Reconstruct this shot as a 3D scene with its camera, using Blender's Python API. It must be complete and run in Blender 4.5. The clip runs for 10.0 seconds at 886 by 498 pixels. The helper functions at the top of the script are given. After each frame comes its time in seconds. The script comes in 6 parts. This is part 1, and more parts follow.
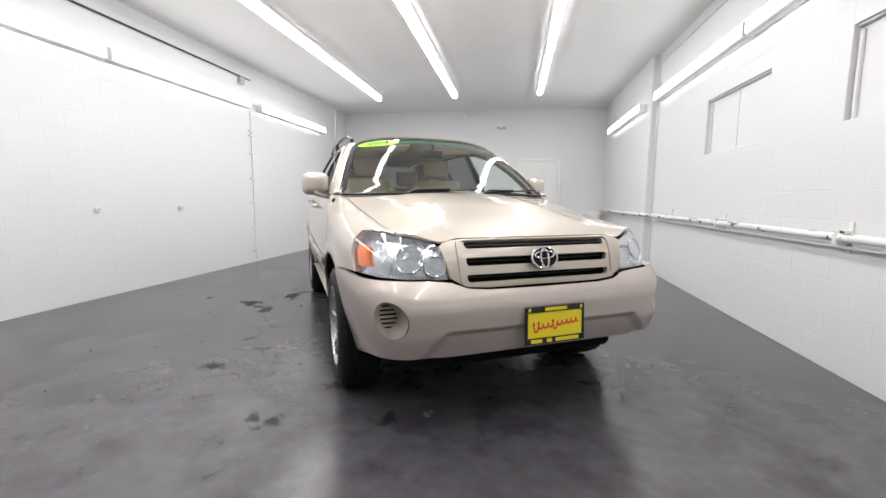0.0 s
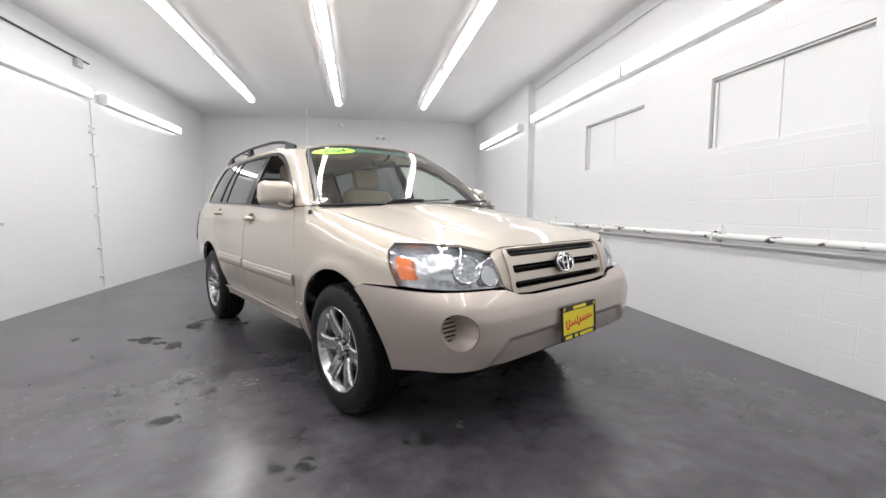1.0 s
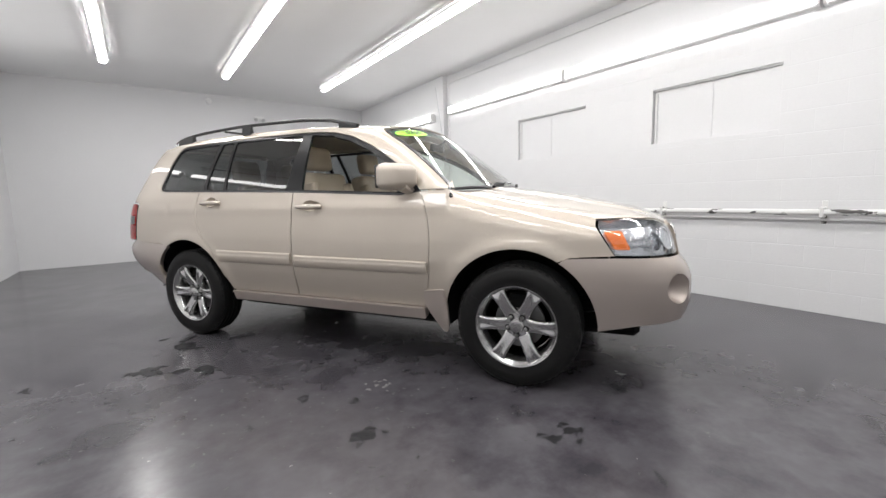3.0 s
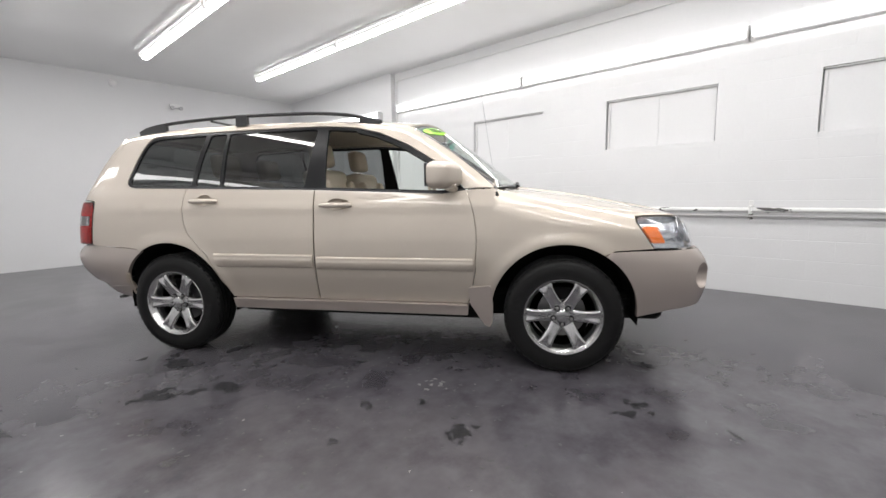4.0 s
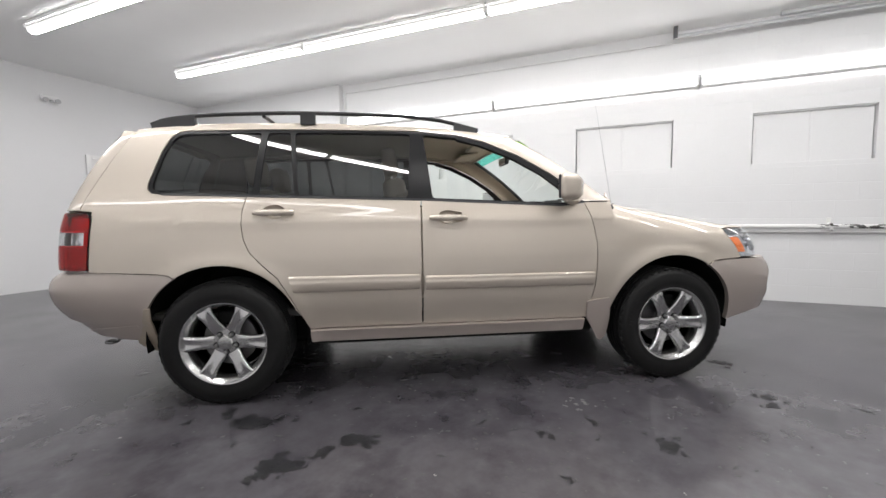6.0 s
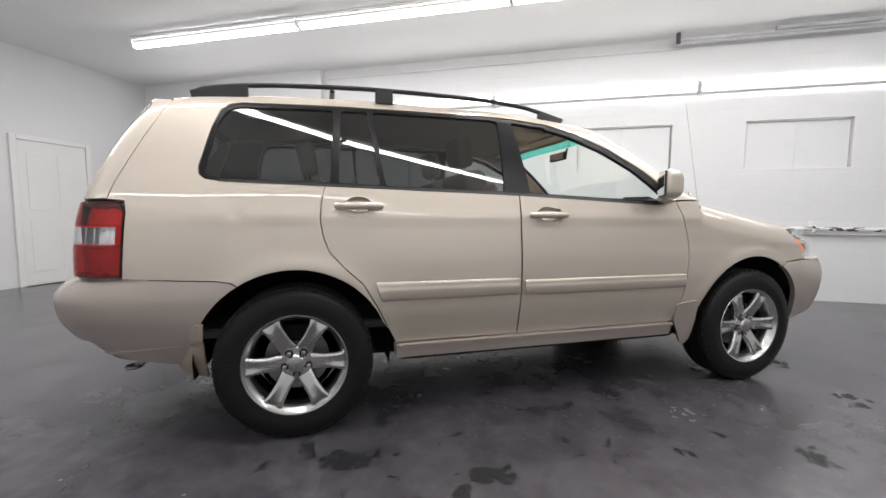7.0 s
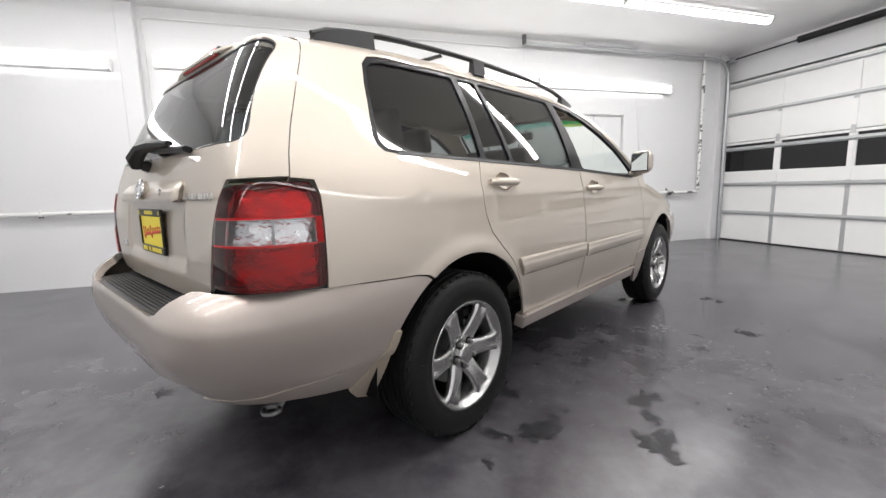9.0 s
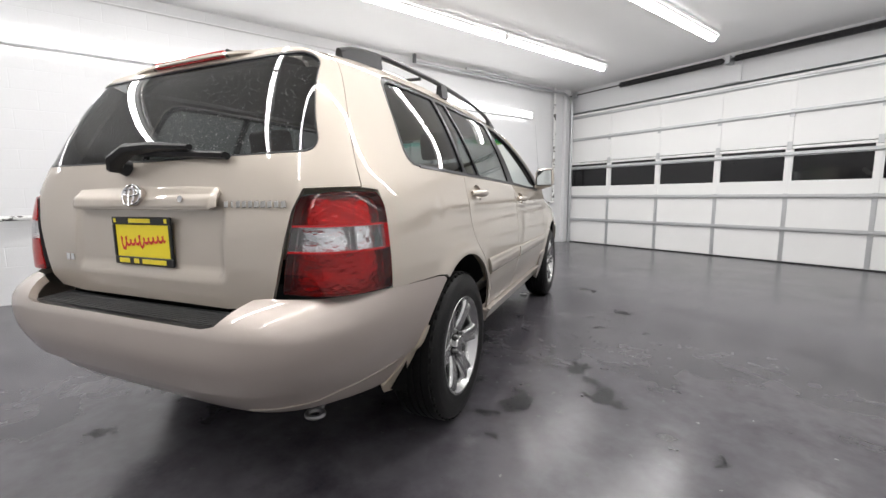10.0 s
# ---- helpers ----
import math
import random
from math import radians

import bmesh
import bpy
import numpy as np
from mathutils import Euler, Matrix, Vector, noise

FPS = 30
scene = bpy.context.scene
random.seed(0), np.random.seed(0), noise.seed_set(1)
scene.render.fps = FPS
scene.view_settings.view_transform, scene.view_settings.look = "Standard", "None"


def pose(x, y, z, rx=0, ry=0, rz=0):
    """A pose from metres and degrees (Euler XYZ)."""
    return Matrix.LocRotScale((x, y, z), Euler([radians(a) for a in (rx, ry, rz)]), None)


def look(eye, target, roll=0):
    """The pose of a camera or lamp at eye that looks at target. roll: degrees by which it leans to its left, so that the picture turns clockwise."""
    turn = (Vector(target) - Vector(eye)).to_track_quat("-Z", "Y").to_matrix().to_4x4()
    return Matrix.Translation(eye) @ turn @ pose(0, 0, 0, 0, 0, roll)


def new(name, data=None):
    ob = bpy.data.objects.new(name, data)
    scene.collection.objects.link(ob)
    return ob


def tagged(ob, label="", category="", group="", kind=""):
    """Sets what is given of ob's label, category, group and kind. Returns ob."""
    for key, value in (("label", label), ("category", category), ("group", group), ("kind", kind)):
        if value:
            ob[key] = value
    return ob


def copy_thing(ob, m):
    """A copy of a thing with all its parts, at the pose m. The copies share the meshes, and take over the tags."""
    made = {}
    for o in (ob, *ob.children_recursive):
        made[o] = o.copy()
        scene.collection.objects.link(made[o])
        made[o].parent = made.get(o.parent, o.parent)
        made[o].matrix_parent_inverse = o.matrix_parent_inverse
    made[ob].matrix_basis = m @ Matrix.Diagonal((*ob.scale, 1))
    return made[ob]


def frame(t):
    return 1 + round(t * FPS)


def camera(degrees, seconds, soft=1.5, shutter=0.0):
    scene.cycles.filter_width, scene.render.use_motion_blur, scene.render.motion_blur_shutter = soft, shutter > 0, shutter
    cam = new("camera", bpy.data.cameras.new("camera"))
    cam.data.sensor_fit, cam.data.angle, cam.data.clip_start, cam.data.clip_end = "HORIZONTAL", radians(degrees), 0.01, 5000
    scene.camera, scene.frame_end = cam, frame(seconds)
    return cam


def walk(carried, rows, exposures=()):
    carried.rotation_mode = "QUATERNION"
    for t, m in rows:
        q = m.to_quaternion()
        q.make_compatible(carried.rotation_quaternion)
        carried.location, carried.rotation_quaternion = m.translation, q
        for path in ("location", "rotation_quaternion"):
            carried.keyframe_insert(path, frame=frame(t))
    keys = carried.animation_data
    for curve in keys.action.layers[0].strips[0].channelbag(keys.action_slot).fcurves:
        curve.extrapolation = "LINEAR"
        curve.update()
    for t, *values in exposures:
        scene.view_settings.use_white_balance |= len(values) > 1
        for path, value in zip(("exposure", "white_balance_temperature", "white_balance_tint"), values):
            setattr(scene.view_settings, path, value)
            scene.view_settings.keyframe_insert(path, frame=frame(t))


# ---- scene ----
cam = camera(93.5, 10.0)
PATH = [
    (0, (1.082, -2.299, 1.125), (0.729, -0.345, 0.887), 0.4),
    (0.5, (0.631, -2.298, 1.116), (0.581, -0.308, 0.921), 3.0),
    (1, (0.169, -2.307, 1.126), (0.537, -0.35, 0.937), -0.1),
    (1.5, (-0.308, -2.211, 1.079), (0.318, -0.32, 0.903), 0.1),
    (2, (-0.803, -2.087, 1.109), (0.071, -0.294, 0.971), -1.8),
    (2.5, (-1.258, -1.891, 1.098), (-0.247, -0.176, 0.905), -1.5),
    (4, (-2.325, -1.092, 1.112), (-0.837, 0.219, 0.855), -1.0),
    (4.5, (-2.598, -0.807, 1.13), (-0.971, 0.337, 0.919), -0.1),
    (5, (-2.78, -0.496, 1.101), (-1.114, 0.594, 0.916), -0.9),
    (6.3, (-3.02, 0.561, 1.069), (-1.168, 1.302, 0.922), -0.8),
    (6.5, (-3.014, 0.747, 1.091), (-1.157, 1.478, 0.958), -1.3),
    (7, (-3.027, 1.214, 1.06), (-1.102, 1.728, 0.893), 0.3),
    (7.5, (-3.033, 1.699, 1.05), (-1.066, 2.01, 0.864), -0.6),
    (8, (-3.032, 2.171, 1.077), (-1.046, 2.165, 0.838), -1.1),
    (8.5, (-3.05, 2.575, 1.077), (-1.085, 2.249, 0.888), -0.5),
    (9, (-3.006, 2.951, 1.071), (-1.111, 2.378, 0.787), -1.5),
    (9.5, (-3.006, 3.298, 1.082), (-1.285, 2.317, 0.808), -1.4),
    (10, (-2.922, 3.599, 1.09), (-1.325, 2.422, 0.833), -0.6),
]
EXPOSURES = [(0, 0.04), (2.5, -0.04), (5, -0.03), (6.5, -0.05), (7, -0.08), (7.5, 0.05), (8, 0.25), (8.5, 0.25), (9, 0.21), (10, 0.13)]
walk(cam, [(t, look(eye, target, roll)) for t, eye, target, roll in PATH], EXPOSURES)

# ---- world and light ----
world = bpy.data.worlds.new("world")
scene.world = world
world.use_nodes = True
world.node_tree.nodes["Background"].inputs[0].default_value = (0.6, 0.7, 0.8, 1)
world.node_tree.nodes["Background"].inputs[1].default_value = 0.05
TUBE, WALLTUBE = 43.0, 9.5      # strength of the ceiling and wall tubes


# ---- materials ----
def mat(name, color, rough=0.5, metal=0.0, spec=0.5, coat=0.0, vary=0.0, vscale=4.0, fine=0.0, fscale=60.0, bump=0.0, bscale=120.0,
        rvary=0.0, dark=None, patch=0.5, pscale=1.0, alpha=1.0, trans=0.0, emit=0.0, ior=1.5, stretch=(1, 1, 1), softness=0.12, coat_rough=0.03, dist=0.004):
    """A painted or solid surface: base colour with broad and fine variation, wear patches of a second colour, relief."""
    m = bpy.data.materials.new(name)
    m.use_nodes = True
    nt = m.node_tree
    b = nt.nodes["Principled BSDF"]
    i = b.inputs
    i["Base Color"].default_value = (*color, 1)
    i["Roughness"].default_value, i["Metallic"].default_value, i["Specular IOR Level"].default_value = rough, metal, spec
    i["Coat Weight"].default_value, i["Coat Roughness"].default_value = coat, coat_rough
    i["Alpha"].default_value, i["Transmission Weight"].default_value, i["IOR"].default_value = alpha, trans, ior
    if emit:
        i["Emission Color"].default_value, i["Emission Strength"].default_value = (*color, 1), emit

    def node(kind, **kw):
        n = nt.nodes.new(kind)
        for k, v in kw.items():
            n.inputs[k].default_value = v
        return n
    if vary or fine or bump or rvary or dark:
        co = node("ShaderNodeTexCoord")
        mp = node("ShaderNodeMapping", Scale=stretch, Location=(3.17, 5.23, 0.37))
        nt.links.new(co.outputs["Object"], mp.inputs["Vector"])
        vec = mp.outputs["Vector"]

        def noisy(scale, detail=4.0):
            n = node("ShaderNodeTexNoise", Scale=scale, Detail=detail, Roughness=0.6)
            nt.links.new(vec, n.inputs["Vector"])
            return n.outputs["Fac"]

        def math_(op, a, b2):
            n = nt.nodes.new("ShaderNodeMath")
            n.operation = op
            for k, v in enumerate((a, b2)):
                if isinstance(v, (int, float)):
                    n.inputs[k].default_value = v
                else:
                    nt.links.new(v, n.inputs[k])
            return n.outputs[0]
        if vary or fine or dark:
            val = 1.0
            if vary:
                val = math_("ADD", math_("MULTIPLY", math_("SUBTRACT", noisy(vscale), 0.5), 2 * vary), 1.0)
            if fine:
                val = math_("ADD", val, math_("MULTIPLY", math_("SUBTRACT", noisy(fscale, 2.0), 0.5), 2 * fine))
            rgb = nt.nodes.new("ShaderNodeVectorMath")
            rgb.operation = "SCALE"
            rgb.inputs[0].default_value = color
            if isinstance(val, float):
                rgb.inputs["Scale"].default_value = val
            else:
                nt.links.new(val, rgb.inputs["Scale"])
            out = rgb.outputs[0]
            if dark:
                ramp = nt.nodes.new("ShaderNodeMapRange")
                ramp.inputs["From Min"].default_value, ramp.inputs["From Max"].default_value = patch, patch + softness
                nt.links.new(noisy(pscale, 6.0), ramp.inputs["Value"])
                mix = nt.nodes.new("ShaderNodeMix")
                mix.data_type = "RGBA"
                nt.links.new(ramp.outputs[0], mix.inputs["Factor"])
                nt.links.new(out, mix.inputs["A"])
                mix.inputs["B"].default_value = (*dark, 1)
                out = mix.outputs["Result"]
            nt.links.new(out, i["Base Color"])
        if rvary:
            nt.links.new(math_("ADD", math_("MULTIPLY", math_("SUBTRACT", noisy(vscale * 1.7), 0.5), 2 * rvary), rough), i["Roughness"])
        if bump:
            bp = node("ShaderNodeBump", Strength=bump, Distance=dist)
            nt.links.new(noisy(bscale, 3.0), bp.inputs["Height"])
            nt.links.new(bp.outputs[0], i["Normal"])
    return m


WALL = mat("white_block_paint", (0.715, 0.717, 0.725), 0.42, vary=0.03, vscale=1.2, fine=0.02, fscale=40, bump=0.25, bscale=70, rvary=0.06, dark=(0.62, 0.61, 0.59), patch=0.70, pscale=2.2)
CEIL = mat("white_ceiling_paint", (0.86, 0.86, 0.86), 0.6, vary=0.04, vscale=0.8, bump=0.12, bscale=50)
DOORPAINT = mat("white_door_enamel", (0.78, 0.78, 0.77), 0.35, vary=0.04, vscale=2.0, bump=0.08, bscale=30, rvary=0.05)
STEELRIB = mat("galvanised_steel", (0.50, 0.51, 0.52), 0.42, metal=0.7, vary=0.12, vscale=9, rvary=0.1)
FLOOR = mat("grey_floor_paint", (0.078, 0.074, 0.083), 0.24, spec=0.6, rvary=0.07, vary=0.30, vscale=1.6, fine=0.30, fscale=10, bump=0.10, bscale=7, dist=0.003, dark=(0.034, 0.031, 0.038), patch=0.46, pscale=3.2, softness=0.24)
STAIN = mat("damp_floor_stain", (0.020, 0.020, 0.022), 0.42, spec=0.3, vary=0.2, vscale=12, rvary=0.06)
SCUFF = mat("worn_floor_paint", (0.13, 0.127, 0.125), 0.45, vary=0.25, vscale=20)
TUBEMAT = mat("lit_fluorescent_lens", (1.0, 0.985, 0.975), 0.4, emit=TUBE)
FLANK = mat("lit_lens_flank", (1.0, 0.985, 0.975), 0.4, emit=1.0)
WALLTUBEMAT = mat("lit_wall_lens", (1.0, 0.985, 0.975), 0.4, emit=WALLTUBE)
FIXTURE = mat("white_fixture_enamel", (0.8, 0.8, 0.8), 0.35, vary=0.03)
PIPEPAINT = mat("peeling_white_pipe_paint", (0.76, 0.76, 0.75), 0.4, vary=0.05, vscale=6, dark=(0.06, 0.058, 0.055), patch=0.565, pscale=15.0, softness=0.03, stretch=(1, 0.35, 1), bump=0.3, bscale=40)
CONDUIT = mat("painted_conduit", (0.70, 0.70, 0.70), 0.4, vary=0.06, vscale=8)
BLACKPIPE = mat("dark_steel_conduit", (0.10, 0.10, 0.105), 0.45, metal=0.4, vary=0.15, vscale=8)
BLACKPLASTIC = mat("black_plastic", (0.014, 0.014, 0.015), 0.40, spec=0.32, vary=0.15, vscale=14, bump=0.08, bscale=200)
SPRING = mat("oiled_black_steel", (0.03, 0.03, 0.032), 0.4, metal=0.5, vary=0.2, vscale=20)
GREYPLASTIC = mat("grey_plastic", (0.45, 0.45, 0.46), 0.45, vary=0.05)
DARKPANE = mat("dark_window_pane", (0.010, 0.010, 0.011), 0.12, spec=0.4, vary=0.2, vscale=3)


# ---- mesh helpers ----
def mesh_of(bm, name, mats, smooth=False):
    me = bpy.data.meshes.new(name)
    bm.normal_update()
    bm.to_mesh(me)
    bm.free()
    for m in mats if isinstance(mats, (list, tuple)) else [mats]:
        me.materials.append(m)
    if smooth:
        me.polygons.foreach_set("use_smooth", [True] * len(me.polygons))
        me.set_sharp_from_angle(angle=radians(smooth if smooth > 1 else 38))
    return me


def part(name, bm, material, parent=None, label="", smooth=False, at=None):
    ob = new(name, bm if isinstance(bm, bpy.types.Mesh) else mesh_of(bm, name, material, smooth))
    if parent:
        ob.parent = parent
    if at is not None:
        ob.matrix_basis = at
    return tagged(ob, label)


def thing(name, label, category, at=None, group="", kind=""):
    ob = new(name)
    ob.empty_display_size = 0.1
    if at is not None:
        ob.matrix_basis = at
    return tagged(ob, label, category, group, kind)


def box(x0, y0, z0, x1, y1, z1, bevel=0.0, seg=1, bm=None):
    own = bmesh.new()
    bmesh.ops.create_cube(own, size=1, matrix=Matrix.Translation(((x0 + x1) / 2, (y0 + y1) / 2, (z0 + z1) / 2)) @ Matrix.Diagonal((abs(x1 - x0), abs(y1 - y0), abs(z1 - z0), 1)))
    if bevel:
        bmesh.ops.bevel(own, geom=own.edges[:], offset=bevel, segments=seg, affect="EDGES", profile=0.6)
    return join(bm, own)


def join(bm, own, m=None):
    if m is not None:
        bmesh.ops.transform(own, matrix=m, verts=own.verts)
    if bm is None:
        return own
    me = bpy.data.meshes.new("tmp")
    own.to_mesh(me)
    own.free()
    bm.from_mesh(me)
    bpy.data.meshes.remove(me)
    return bm


def tube(points, r, seg=10, bm=None, closed=False, cap=True, flat=1.0):
    """A round bar along a line of points; r a radius or one for each point; flat squashes it along the second normal."""
    own = bmesh.new()
    pts = [Vector(p) for p in points]
    n = len(pts)
    rings = []
    up = None
    for k, p in enumerate(pts):
        a, b = pts[(k - 1) % n if closed else max(k - 1, 0)], pts[(k + 1) % n if closed else min(k + 1, n - 1)]
        d = (b - a).normalized()
        if up is None:
            up = Vector((0, 0, 1)) if abs(d.z) < 0.9 else Vector((0, 1, 0))
        u = (up - d * up.dot(d)).normalized()
        v = d.cross(u)
        up = u
        rr = r[k] if isinstance(r, (list, tuple)) else r
        rings.append([own.verts.new(p + (u * math.cos(t) * flat + v * math.sin(t)) * rr) for t in [2 * math.pi * s / seg for s in range(seg)]])
    for k in range(n if closed else n - 1):
        a, b = rings[k], rings[(k + 1) % n]
        for s in range(seg):
            own.faces.new((a[s], a[(s + 1) % seg], b[(s + 1) % seg], b[s]))
    if cap and not closed:
        own.faces.new(rings[0][::-1])
        own.faces.new(rings[-1])
    bmesh.ops.recalc_face_normals(own, faces=own.faces)
    return join(bm, own)


def lathe(profile, seg=48, axis="x", bm=None, closed=False):
    """A turned shape: profile of (along, radius) round the axis."""
    own = bmesh.new()
    rings = []
    for a, r in profile:
        ring = []
        for s in range(seg):
            t = 2 * math.pi * s / seg
            c, d = r * math.cos(t), r * math.sin(t)
            ring.append(own.verts.new({"x": (a, c, d), "y": (c, a, d), "z": (c, d, a)}[axis]))
        rings.append(ring)
    pairs = list(zip(rings, rings[1:])) + ([(rings[-1], rings[0])] if closed else [])
    for a, b in pairs:
        for s in range(seg):
            own.faces.new((a[s], a[(s + 1) % seg], b[(s + 1) % seg], b[s]))
    if not closed:
        if profile[0][1] > 1e-4:
            own.faces.new(rings[0][::-1])
        if profile[-1][1] > 1e-4:
            own.faces.new(rings[-1])
    bmesh.ops.remove_doubles(own, verts=own.verts, dist=1e-6)
    bmesh.ops.recalc_face_normals(own, faces=own.faces)
    return join(bm, own)


def bend(points, radius=0.1, steps=6):
    """A line of points with its corners rounded."""
    pts = [Vector(p) for p in points]
    out = [pts[0]]
    for a, b, c in zip(pts, pts[1:], pts[2:]):
        p, q = b + (a - b).normalized() * radius, b + (c - b).normalized() * radius
        out += [(p * (1 - t) + b * t) * (1 - t) + (b * (1 - t) + q * t) * t for t in [s / steps for s in range(steps + 1)]]
    return out + [pts[-1]]

# ---- the room ----
XL, XR, XR2, YF, YB, ZC = -3.49, 3.16, 3.07, -4.40, 8.45, 3.34
WINDOWS = [(-2.22, -1.09), (-0.25, 0.94), (1.83, 3.04)]
ZW0, ZW1 = 1.65, 2.25

floor = tagged(part("floor", box(XL - 0.3, YF - 0.5, -0.2, XR + 0.3, YB + 0.3, 0.0), FLOOR), "dark grey painted concrete garage floor, worn and damp", "floor", kind="structure")
ceiling = tagged(part("ceiling", box(XL - 0.3, YF - 0.5, ZC, XR + 0.3, YB + 0.3, ZC + 0.15), CEIL), "white painted flat ceiling", "ceiling", kind="structure")
wall_west = tagged(part("wall_west", box(XL - 0.2, YF - 0.5, 0.0, XL, YB, ZC), WALL), "white painted concrete block wall", "wall", kind="structure")
wall_north = tagged(part("wall_north", box(XL - 0.2, YB, 0.0, XR + 0.2, YB + 0.2, ZC), WALL), "white painted wall at the back of the garage", "wall", kind="structure")
bm = bmesh.new()
ys = [YF - 0.5] + [y for w in WINDOWS for y in w] + [4.86]
for a, b in zip(ys, ys[1:]):
    if (a, b) in WINDOWS:
        box(XR, a, 0.0, XR + 0.2, b, ZW0, bm=bm)
        box(XR, a, ZW1, XR + 0.2, b, ZC, bm=bm)
        box(XR + 0.12, a, ZW0, XR + 0.2, b, ZW1, bm=bm)
    else:
        box(XR, a, 0.0, XR + 0.2, b, ZC, bm=bm)
wall_east = tagged(part("wall_east", bm, WALL), "white painted concrete block wall with blocked-up windows", "wall", kind="structure")
tagged(part("wall_pier", box(XR2 - 0.012, 4.86, 0.0, XR + 0.2, 5.05, ZC, 0.008), WALL), "white painted pier in the block wall", "wall", kind="structure")
tagged(part("wall_east_back", box(XR2, 5.05, 0.0, XR + 0.2, YB, ZC), WALL), "white painted block wall beyond the pier", "wall", kind="structure")
bm = box(XL, YF - 0.3, 2.86, XR, YF - 0.1, ZC)
box(XL, YF - 0.3, 0.0, -2.82, YF - 0.1, 2.86, bm=bm)
wall_south = tagged(part("wall_south", bm, WALL), "white wall over the sectional garage door", "wall", kind="structure")

# blocked-up windows: infill board in two halves with a narrow batten, steel lintel
for k, (a, b) in enumerate(WINDOWS):
    w = thing(f"window_{k + 1}", "boarded-up window recess painted white with a steel lintel", "window", kind="structure")
    mid = (a + b) / 2
    for p, q in ((a + 0.012, mid - 0.003), (mid + 0.003, b - 0.012)):
        part("window_board", box(XR + 0.048, p, ZW0 + 0.004, XR + 0.118, q, ZW1 - 0.017, 0.003), WALL, w)
    part("window_batten", box(XR + 0.040, mid - 0.012, ZW0 + 0.004, XR + 0.0475, mid + 0.012, ZW1 - 0.035, 0.002), WALL, w)
    part("lintel", box(XR + 0.016, a + 0.004, ZW1 - 0.016, XR + 0.118, b - 0.004, ZW1 - 0.002, 0.003), WALL, w)
    part("window_frame", box(XR + 0.028, b - 0.04, ZW0 + 0.004, XR + 0.0475, b - 0.013, ZW1 - 0.036, 0.003), CONDUIT, w)
    part("window_sill", box(XR + 0.004, a + 0.005, ZW0 - 0.002, XR + 0.045, b - 0.005, ZW0 + 0.003, 0.002), WALL, w)

# back door
door = thing("door_1", "closed white panelled back door with lever handle", "door", kind="structure")
part("door_leaf", box(1.10, YB - 0.03, 0.01, 1.98, YB - 0.002, 2.06, 0.004), DOORPAINT, door)
for z0, z1 in ((0.2, 0.95), (1.08, 1.9)):
    for x0 in (1.20, 1.58):
        part("door_panel", box(x0, YB - 0.037, z0, x0 + 0.30, YB - 0.029, z1, 0.004), DOORPAINT, door)
bm = box(1.02, YB - 0.045, 0.0, 1.095, YB - 0.002, 2.13, 0.004)
box(1.985, YB - 0.045, 0.0, 2.06, YB - 0.002, 2.13, 0.004, bm=bm)
box(1.096, YB - 0.045, 2.065, 1.984, YB - 0.002, 2.13, 0.004, bm=bm)
part("door_frame", bm, DOORPAINT, door)
bm = lathe([(YB - 0.1, 0.0), (YB - 0.098, 0.02), (YB - 0.07, 0.028), (YB - 0.05, 0.012), (YB - 0.031, 0.03), (YB - 0.028, 0.03)], 16, "y")
bmesh.ops.translate(bm, verts=bm.verts, vec=(1.88, 0, 1.0))
part("door_handle", bm, STEELRIB, door, "steel door knob", smooth=True)


# fluorescent fixtures: enamelled spine, lit wrap-around lens, two end caps
def fixture(name, label, length, group, wall=False):
    t = thing(name, label, "light fixture", group=group)
    h = length / 2
    bm = bmesh.new()
    prof = [(-0.075, 0.0), (-0.075, -0.028), (-0.055, -0.062), (-0.022, -0.078), (0.022, -0.078), (0.055, -0.062), (0.075, -0.028), (0.075, 0.0)]
    if wall:
        prof = [(-0.075, 0.0), (-0.075, -0.030), (-0.066, -0.066), (-0.052, -0.078), (0.052, -0.078), (0.066, -0.066), (0.075, -0.030), (0.075, 0.0)]
    rows = [[bm.verts.new((x, y, z)) for x, z in prof] for y in (-h + 0.02, h - 0.02)]
    for k in range(len(prof) - 1):
        bm.faces.new((rows[0][k], rows[0][k + 1], rows[1][k + 1], rows[1][k]))
    bmesh.ops.recalc_face_normals(bm, faces=bm.faces)
    if not wall:
        bmesh.ops.scale(bm, verts=bm.verts, vec=(0.82, 1, 1))
    bm.faces.ensure_lookup_table()
    for f in (bm.faces[0], bm.faces[-1]):
        f.material_index = 1
    for k in (1, 2, 4, 5) if wall else (1, 5):
        bm.faces[k].material_index = 2 if k in (2, 4) or not wall else 1
    part("lens", bm, [WALLTUBEMAT if wall else TUBEMAT, FIXTURE, FLANK], t, "glowing white acrylic lens", smooth=True)
    part("spine", box(-0.065, -h, 0.001, 0.065, h, 0.045, 0.006), FIXTURE, t)
    for s in (-1, 1):
        bm = bmesh.new()
        f = [bm.verts.new((x * 1.04, s * (h - 0.019), z * 1.04 + 0.004)) for x, z in prof]
        g = [bm.verts.new((x * 1.04, s * (h + 0.004), z * 1.04 + 0.004)) for x, z in prof]
        bm.faces.new(f), bm.faces.new(g)
        for k in range(len(prof)):
            bm.faces.new((f[k], f[(k + 1) % 8], g[(k + 1) % 8], g[k]))
        bmesh.ops.recalc_face_normals(bm, faces=bm.faces)
        part("end_cap", bm, FIXTURE, t)
    return t


